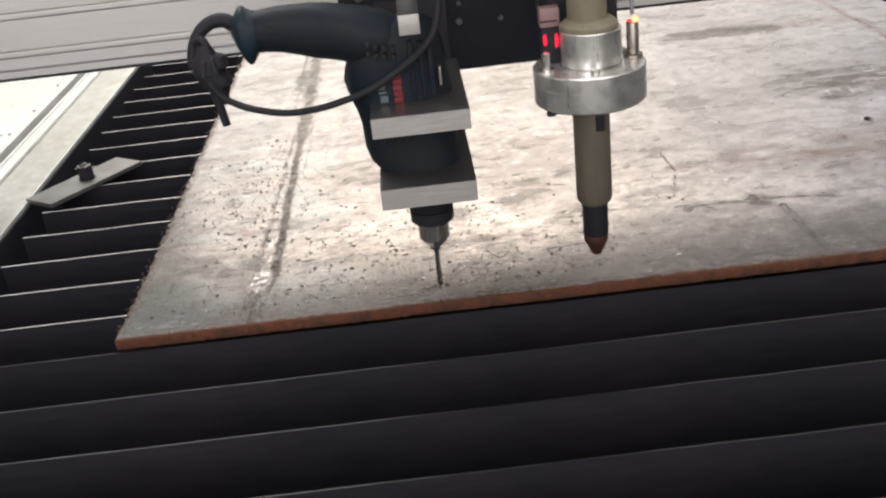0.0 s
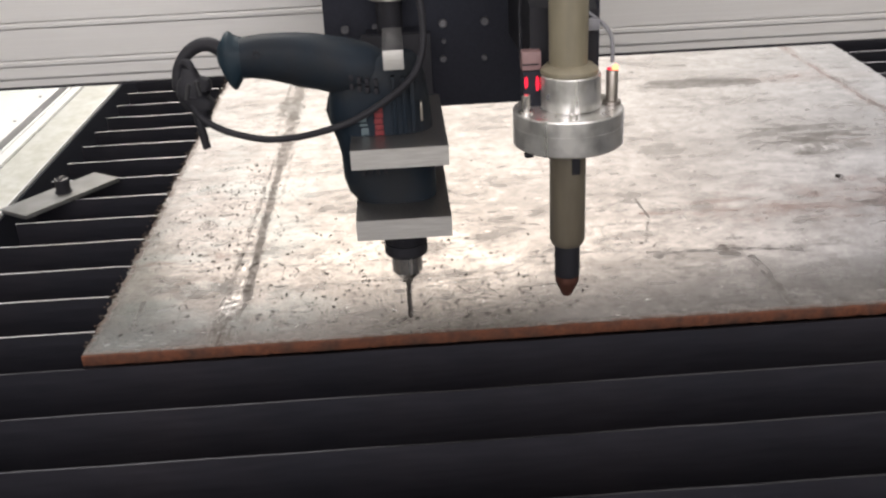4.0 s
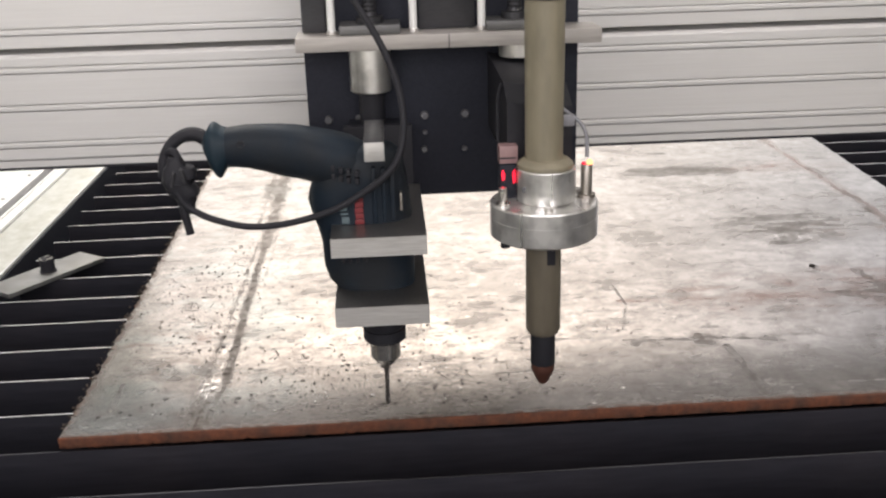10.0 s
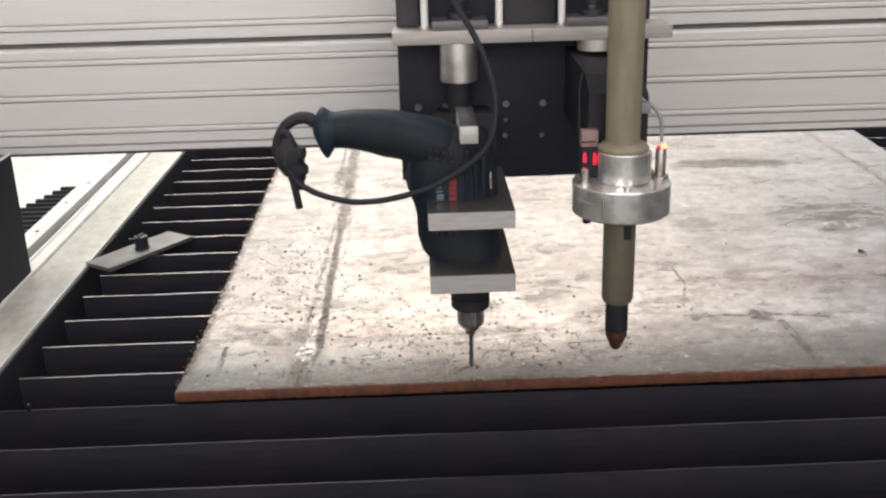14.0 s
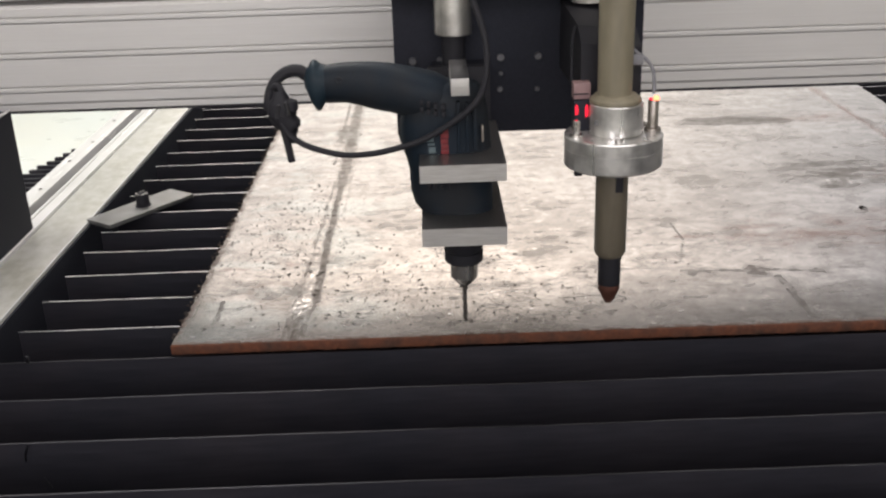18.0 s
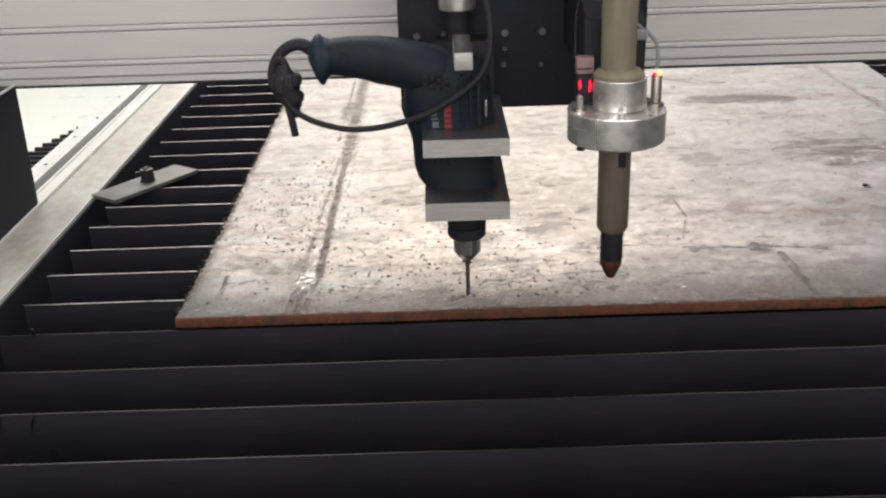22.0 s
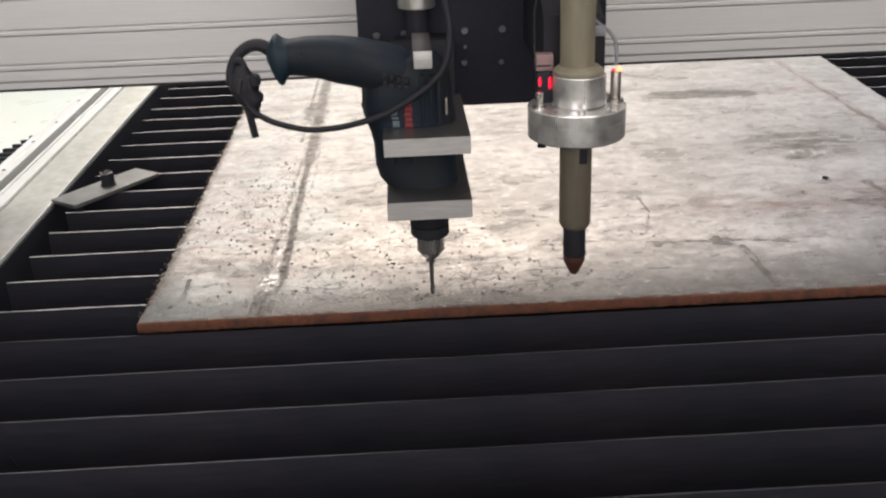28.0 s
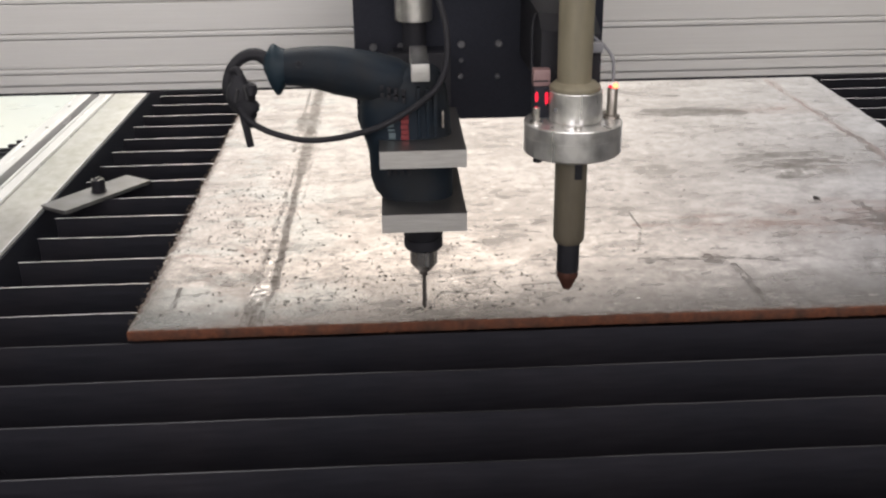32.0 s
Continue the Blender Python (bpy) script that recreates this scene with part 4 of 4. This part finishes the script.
for j, x in enumerate((-0.2632, -0.2552, -0.2472, -0.2384)):
    for zc in (0.3025 - 0.0018 * j, 0.2935 - 0.0014 * j):
        part("vent_slot", box_bm(x - 0.0021, x + 0.0021, 0.0175 + 0.0011 * abs(j - 2.4) ** 2, 0.034, zc - 0.0034, zc + 0.0034, 0.0012), M_RUBBER, housing)
for j, x in enumerate((-0.258, -0.251, -0.243, -0.235)):
    part("vent_slot", box_bm(x - 0.0018, x + 0.0018, 0.0205, 0.032, 0.1980, 0.2050, 0.0010), M_RUBBER, housing)
part("steel_tab", box_bm(-0.1950, -0.1926, 0.0240, 0.0330, 0.2540, 0.2735, 0.0006), M_SENSOR, housing, "small steel tab")
for k in range(5):
    part("red_print", box_bm(-0.2428 + 0.0004 * (k % 2), -0.2335 - 0.0003 * (k % 3), 0.0212, 0.0228, 0.2415 + 0.0063 * k, 0.2471 + 0.0063 * k, 0.0004), M_RED, housing, "short red printed bar")
for z0, z1, x0, x1 in ((0.2425, 0.2500, -0.257, -0.249), (0.2520, 0.2545, -0.258, -0.250), (0.2565, 0.2630, -0.259, -0.251)):
    part("pale_print", box_bm(x0, x1, 0.0222, 0.0245, z0, z1, 0.0003), M_PALE, housing, "pale blue printed bar")
part("side_rib", box_bm(-0.2235, -0.2190, 0.0200, 0.030, 0.242, 0.303, 0.0014), M_TEAL, housing)
part("side_rib", box_bm(-0.2135, -0.2090, 0.0210, 0.031, 0.242, 0.301, 0.0014), M_TEAL, housing)
part("side_rib", box_bm(-0.2045, -0.2000, 0.0225, 0.034, 0.244, 0.300, 0.001), M_TEAL, housing)
part("gear_collar", turned_bm([(0.0, 0.1080), (0.0228, 0.1080), (0.0240, 0.1100), (0.0240, 0.1420), (0.0, 0.1430)], CX, 0.056, 36), M_RUBBER, drill, "black nose collar")
chuck = part("chuck", turned_bm([(0.0, 0.0925), (0.0190, 0.0925), (0.0222, 0.0932), (0.0240, 0.0955), (0.0240, 0.1075), (0.0, 0.1078)], CX, 0.056, 36), M_RUBBER, drill, "black keyless chuck sleeve")
nose = part("chuck_nose", turned_bm([(0.0, 0.0600), (0.0058, 0.0600), (0.0105, 0.0645), (0.0152, 0.0705), (0.0172, 0.0725), (0.0172, 0.0924), (0.0, 0.0924)], CX, 0.056, 15), M_CHUCK, chuck, "faceted steel chuck nose", smooth=18)
for k in range(3):
    a = radians(-60 + 120 * k)
    jaw = box_bm(-0.0030, 0.0030, -0.0014, 0.0014, 0.0560, 0.0602, 0.0006)
    bmesh.ops.transform(jaw, matrix=Matrix.Translation((CX + 0.0034 * math.cos(a), 0.056 + 0.0034 * math.sin(a), 0)) @ Matrix.Rotation(a, 4, "Z"), verts=jaw.verts)
    part("jaw", jaw, M_BITSTEEL, nose)


def twist_bit_bm():
    """A twist bit: an S-shaped section turned along its length, with a pointed end."""
    secs = []
    n, r = 20, 0.0029
    for i in range(46):
        t = i / 45
        z = 0.0085 + 0.0560 * t
        taper = min(1.0, 0.12 + t / 0.05)
        flute = 0.45 if t < 0.72 else max(0.0, 0.45 - (t - 0.72) * 6)
        ring = []
        for k in range(n):
            a = 2 * math.pi * k / n
            rr = r * taper * (1 - flute * max(0.0, math.cos(2 * a)) ** 2)
            ring.append((CX + rr * math.cos(a + t * 13), 0.056 + rr * math.sin(a + t * 13), z))
        secs.append(ring)
    return loft_bm(secs)


part("drill_bit", twist_bit_bm(), M_BITSTEEL, drill, "dark steel twist bit", smooth=50)
relief = part("strain_relief", tube_bm([(-0.394, 0.056, 0.331), (-0.404, 0.056, 0.3375), (-0.416, 0.056, 0.3375), (-0.428, 0.055, 0.331), (-0.437, 0.053, 0.3195), (-0.4415, 0.051, 0.306), (-0.442, 0.050, 0.294)], lambda t: 0.0078 - 0.0022 * t, 14, 6), M_RUBBER, drill, "black ribbed cord strain relief")

# ---- cord with its plug, tied in a loop ----
cord = empty("power_cord", "black power cord with a tied-up plug", "power cord")
part("cable", tube_bm([(-0.4300, 0.040, 0.300), (-0.4275, 0.034, 0.284), (-0.4190, 0.032, 0.2685), (-0.4060, 0.030, 0.2590), (-0.3880, 0.028, 0.2510), (-0.3560, 0.024, 0.2440), (-0.3240, 0.018, 0.2460), (-0.2940, 0.012, 0.2530), (-0.2640, 0.008, 0.2630), (-0.2350, 0.006, 0.2790), (-0.2130, 0.004, 0.2950), (-0.1960, 0.006, 0.3140), (-0.1885, 0.012, 0.3420), (-0.1895, 0.022, 0.3740), (-0.1990, 0.040, 0.4060), (-0.2140, 0.060, 0.4360), (-0.2330, 0.085, 0.4660), (-0.2560, 0.12, 0.510), (-0.268, 0.15, 0.57), (-0.270, 0.17, 0.66), (-0.270, 0.184, 0.76)], 0.0036, 12, 7), M_RUBBER, cord, "thin black cable")
part("cable_loop", tube_bm([(-0.4415, 0.050, 0.300), (-0.438, 0.046, 0.286), (-0.430, 0.042, 0.276), (-0.423, 0.040, 0.284), (-0.4215, 0.040, 0.304), (-0.427, 0.044, 0.322), (-0.436, 0.050, 0.318), (-0.4385, 0.050, 0.302), (-0.433, 0.044, 0.288), (-0.4265, 0.040, 0.276), (-0.4225, 0.038, 0.258), (-0.4190, 0.038, 0.234)], 0.0044, 12, 6), M_RUBBER, cord, "doubled-up cord end")
plug_rows = [(0.256, -0.42, -0.4125, 0.006), (0.262, -0.4225, -0.4115, 0.009), (0.269, -0.4265, -0.412, 0.0105), (0.2735, -0.43, -0.4105, 0.012), (0.276, -0.432, -0.406, 0.0125), (0.2815, -0.436, -0.4055, 0.013), (0.285, -0.4385, -0.408, 0.013), (0.2885, -0.4405, -0.412, 0.0135), (0.293, -0.442, -0.412, 0.0135), (0.2955, -0.442, -0.407, 0.0135), (0.302, -0.4415, -0.4065, 0.0125), (0.306, -0.44, -0.4085, 0.011), (0.3085, -0.437, -0.4165, 0.009), (0.318, -0.4335, -0.421, 0.007)]
plug = part("plug", loft_bm([ring_xy(x0, x1, z, h, 20, 3.0, 0.043) for z, x0, x1, h in plug_rows]), M_RUBBER, cord, "black moulded plug", smooth=30)
for x, z, r in ((-0.4195, 0.2700, 0.0090), (-0.4265, 0.2905, 0.0160)):
    part("cable_tie", tube_bm([(x + r * math.cos(a), 0.044 + 0.0140 * math.sin(a), z + 0.002 * math.sin(2 * a)) for a in [2 * math.pi * k / 12 for k in range(13)]], 0.0015, 6, 3), M_RUBBER, plug)
for x, y, z, tilt in ((-0.4290, 0.030, 0.2965, 12), (-0.4180, 0.029, 0.3000, -8)):
    pin = turned_bm([(0.0, -0.008), (0.0022, -0.008), (0.0024, 0.007), (0.0012, 0.0085), (0.0, 0.0085)], sides=12)
    bmesh.ops.transform(pin, matrix=pose(x, y, z, 0, tilt, 0), verts=pin.verts)
    part("pin", pin, M_DARKMETAL, plug, "dull metal plug pin")

# ---- plasma torch ----
TX = -0.0465
torch = empty("plasma_torch", "tan plasma torch in a turned aluminium collar", "torch")
flange = part("flange", turned_bm([(0.0188, 0.2300), (0.0535, 0.2300), (0.0558, 0.2320), (0.0558, 0.2512), (0.0552, 0.2516), (0.0558, 0.2520), (0.0558, 0.2655), (0.0546, 0.2668), (0.0188, 0.2668)], TX, 0, 64), M_ALU, torch, "turned aluminium flange", smooth=30)
collar = part("collar", turned_bm([(0.0180, 0.2670), (0.0284, 0.2670), (0.0284, 0.2682), (0.0302, 0.2684), (0.0302, 0.3008), (0.0292, 0.3018), (0.0180, 0.3018)], TX + 0.0025, 0, 48), M_ALU, torch, "turned aluminium collar")
screw_at(collar, TX - 0.0225, 0.2830, 0.0030, -0.0172, 0.0015)
part("seat_ring", turned_bm([(0.0185, 0.3019), (0.0282, 0.3019), (0.0290, 0.3034), (0.0286, 0.3066), (0.0235, 0.3110), (0.0192, 0.3120)], TX + 0.0012, 0, 40), M_TAN, torch, "tan seat ring")
part("upper_tube", turned_bm([(0.0, 0.290), (0.0190, 0.290), (0.0193, 0.320), (0.0200, 0.470), (0.0, 0.4705)], TX, 0, 40), M_TAN, torch, "tan resin tube")
part("lead_sleeve", turned_bm([(0.0, 0.4706), (0.0212, 0.4706), (0.0215, 0.4740), (0.0215, 0.80), (0, 0.80)], TX, 0, 36), M_RUBBER, torch, "black lead sleeve")
lower = part("lower_tube", turned_bm([(0.0, 0.1165), (0.0150, 0.1165), (0.0168, 0.1185), (0.0186, 0.1230), (0.0187, 0.2299), (0.0, 0.2299)], TX, 0, 40), M_TAN_DARK, torch, "darker tan lower tube")
# raised black block put in place of the open slot
part("slot", box_bm(TX + 0.0010, TX + 0.0098, -0.0205, -0.0120, 0.2005, 0.2298, 0.0016), M_RUBBER, lower, "small black slot in the tube")
part("retaining_cap", turned_bm([(0.0, 0.0800), (0.0128, 0.0800), (0.0134, 0.0815), (0.0134, 0.1164), (0.0, 0.1164)], TX, 0, 32), M_RUBBER, torch, "black retaining cap")
part("nozzle", turned_bm([(0.0, 0.0555), (0.0042, 0.0555), (0.0052, 0.0565), (0.0124, 0.0720), (0.0130, 0.0735), (0.0130, 0.0798), (0.0, 0.0799)], TX, 0, 32), M_COPPER, torch, "scorched copper nozzle")
for ang in (-92, 28, 150):
    a = radians(ang)
    x, y = TX + 0.0425 * math.cos(a), 0.0425 * math.sin(a)
    part("cap_screw", turned_bm([(0.0, 0.2669), (0.0046, 0.2669), (0.0046, 0.2712), (0.0040, 0.2720), (0.0022, 0.2720), (0.0022, 0.2695), (0.0, 0.2695)], x, y, 18), M_STEEL, flange, "bright cap screw")
part("stud", turned_bm([(0.0, 0.2669), (0.0078, 0.2669), (0.0078, 0.2690), (0.0043, 0.2692), (0.0043, 0.2842), (0.0037, 0.2850), (0.0, 0.2850)], -0.0905, -0.012, 20), M_CHUCK, flange, "bright round stud")
part("lug", turned_bm([(0.0, 0.2262), (0.0045, 0.2262), (0.0050, 0.2270), (0.0050, 0.2299), (0, 0.2299)], -0.0900, -0.028, 14), M_RUBBER, flange, "small black lug")
sensor = part("sensor", turned_bm([(0.0, 0.2669), (0.0095, 0.2669), (0.0095, 0.2700), (0.0060, 0.2706), (0.0060, 0.3010), (0.0054, 0.3020), (0, 0.3020)], -0.0015, 0.004, 24), M_SENSOR, flange, "brushed steel proximity sensor")
part("red_lamp", turned_bm([(0.0, 0.3021), (0.0019, 0.3021), (0.0019, 0.3042), (0.0, 0.3045)], -0.0048, 0.003, 14), M_LED_RED, sensor, "lit red sensor ring")
part("amber_lamp", turned_bm([(0.0, 0.3021), (0.0032, 0.3021), (0.0032, 0.3050), (0.0020, 0.3068), (0.0, 0.3072)], 0.0012, 0.0025, 16), M_LED_AMBER, sensor, "lit amber sensor lamp")
part("sensor_cable", tube_bm([(-0.0015, 0.005, 0.3085), (-0.0008, 0.008, 0.320), (-0.0020, 0.012, 0.334), (-0.0090, 0.017, 0.3450), (-0.0190, 0.020, 0.3525), (-0.0270, 0.026, 0.3600), (-0.034, 0.05, 0.37)], 0.0021, 10, 6), M_GREY, torch, "grey sensor cable")
part("cable_clip", box_bm(-0.0300, -0.0130, 0.010, 0.018, 0.3400, 0.3520, 0.002), M_GREY, torch, "grey cable clip")

# ---- torch holder and its switch ----
arm = empty("torch_holder", "black torch holder arm with a red-lit sensor", "tool holder")
part("arm", loft_bm([[(-0.0810, y, 0.2975), (-0.0810, y, z1), (-0.0300, y, z1 - 0.006), (-0.0130, y, z1 - 0.006), (-0.0130, y, 0.2975)] for y, z1 in ((0.0255, 0.3640), (0.060, 0.3790), (0.2215, 0.3860))]), M_RUBBER, arm, "black holder arm", smooth=20)
part("bushing", turned_bm([(0.0, 0.386), (0.0225, 0.386), (0.0225, 0.4005), (0.0, 0.4008)], -0.048, 0.1905, 32), M_STEEL, arm, "brushed steel bushing")
swb = part("switch_body", box_bm(-0.0910, -0.0715, 0.012, 0.028, 0.3030, 0.3220, 0.0015), M_PINK, arm, "pale pink switch block")
part("gap", box_bm(-0.0912, -0.0740, 0.0114, 0.0122, 0.3085, 0.3100), M_RUBBER, swb)
part("switch_base", box_bm(-0.0905, -0.0700, 0.010, 0.030, 0.2600, 0.3025, 0.0015), M_BLACK, arm)
part("switch_wire", tube_bm([(-0.0885, 0.032, 0.296), (-0.0890, 0.040, 0.312), (-0.0880, 0.050, 0.335), (-0.0870, 0.056, 0.362), (-0.0820, 0.070, 0.374), (-0.074, 0.09, 0.378)], 0.0016, 8, 5), M_RUBBER, arm, "thin black switch wire")
for x0, x1, z0, z1 in ((-0.0892, -0.0858, 0.2860, 0.2980), (-0.0778, -0.0745, 0.2830, 0.2980)):
    part("red_lamp", loft_bm([[(x0 + (x1 - x0) * u, 0.0095 - d, z) for u, z in ((0.2, z0), (0.9, z0 + 0.002), (1.0, (z0 + z1) / 2), (0.7, z1), (0.1, z1 - 0.002), (0.0, (z0 + z1) / 2))] for d in (0.0, 0.0022)]), M_LED_RED, arm, "lit red indicator")
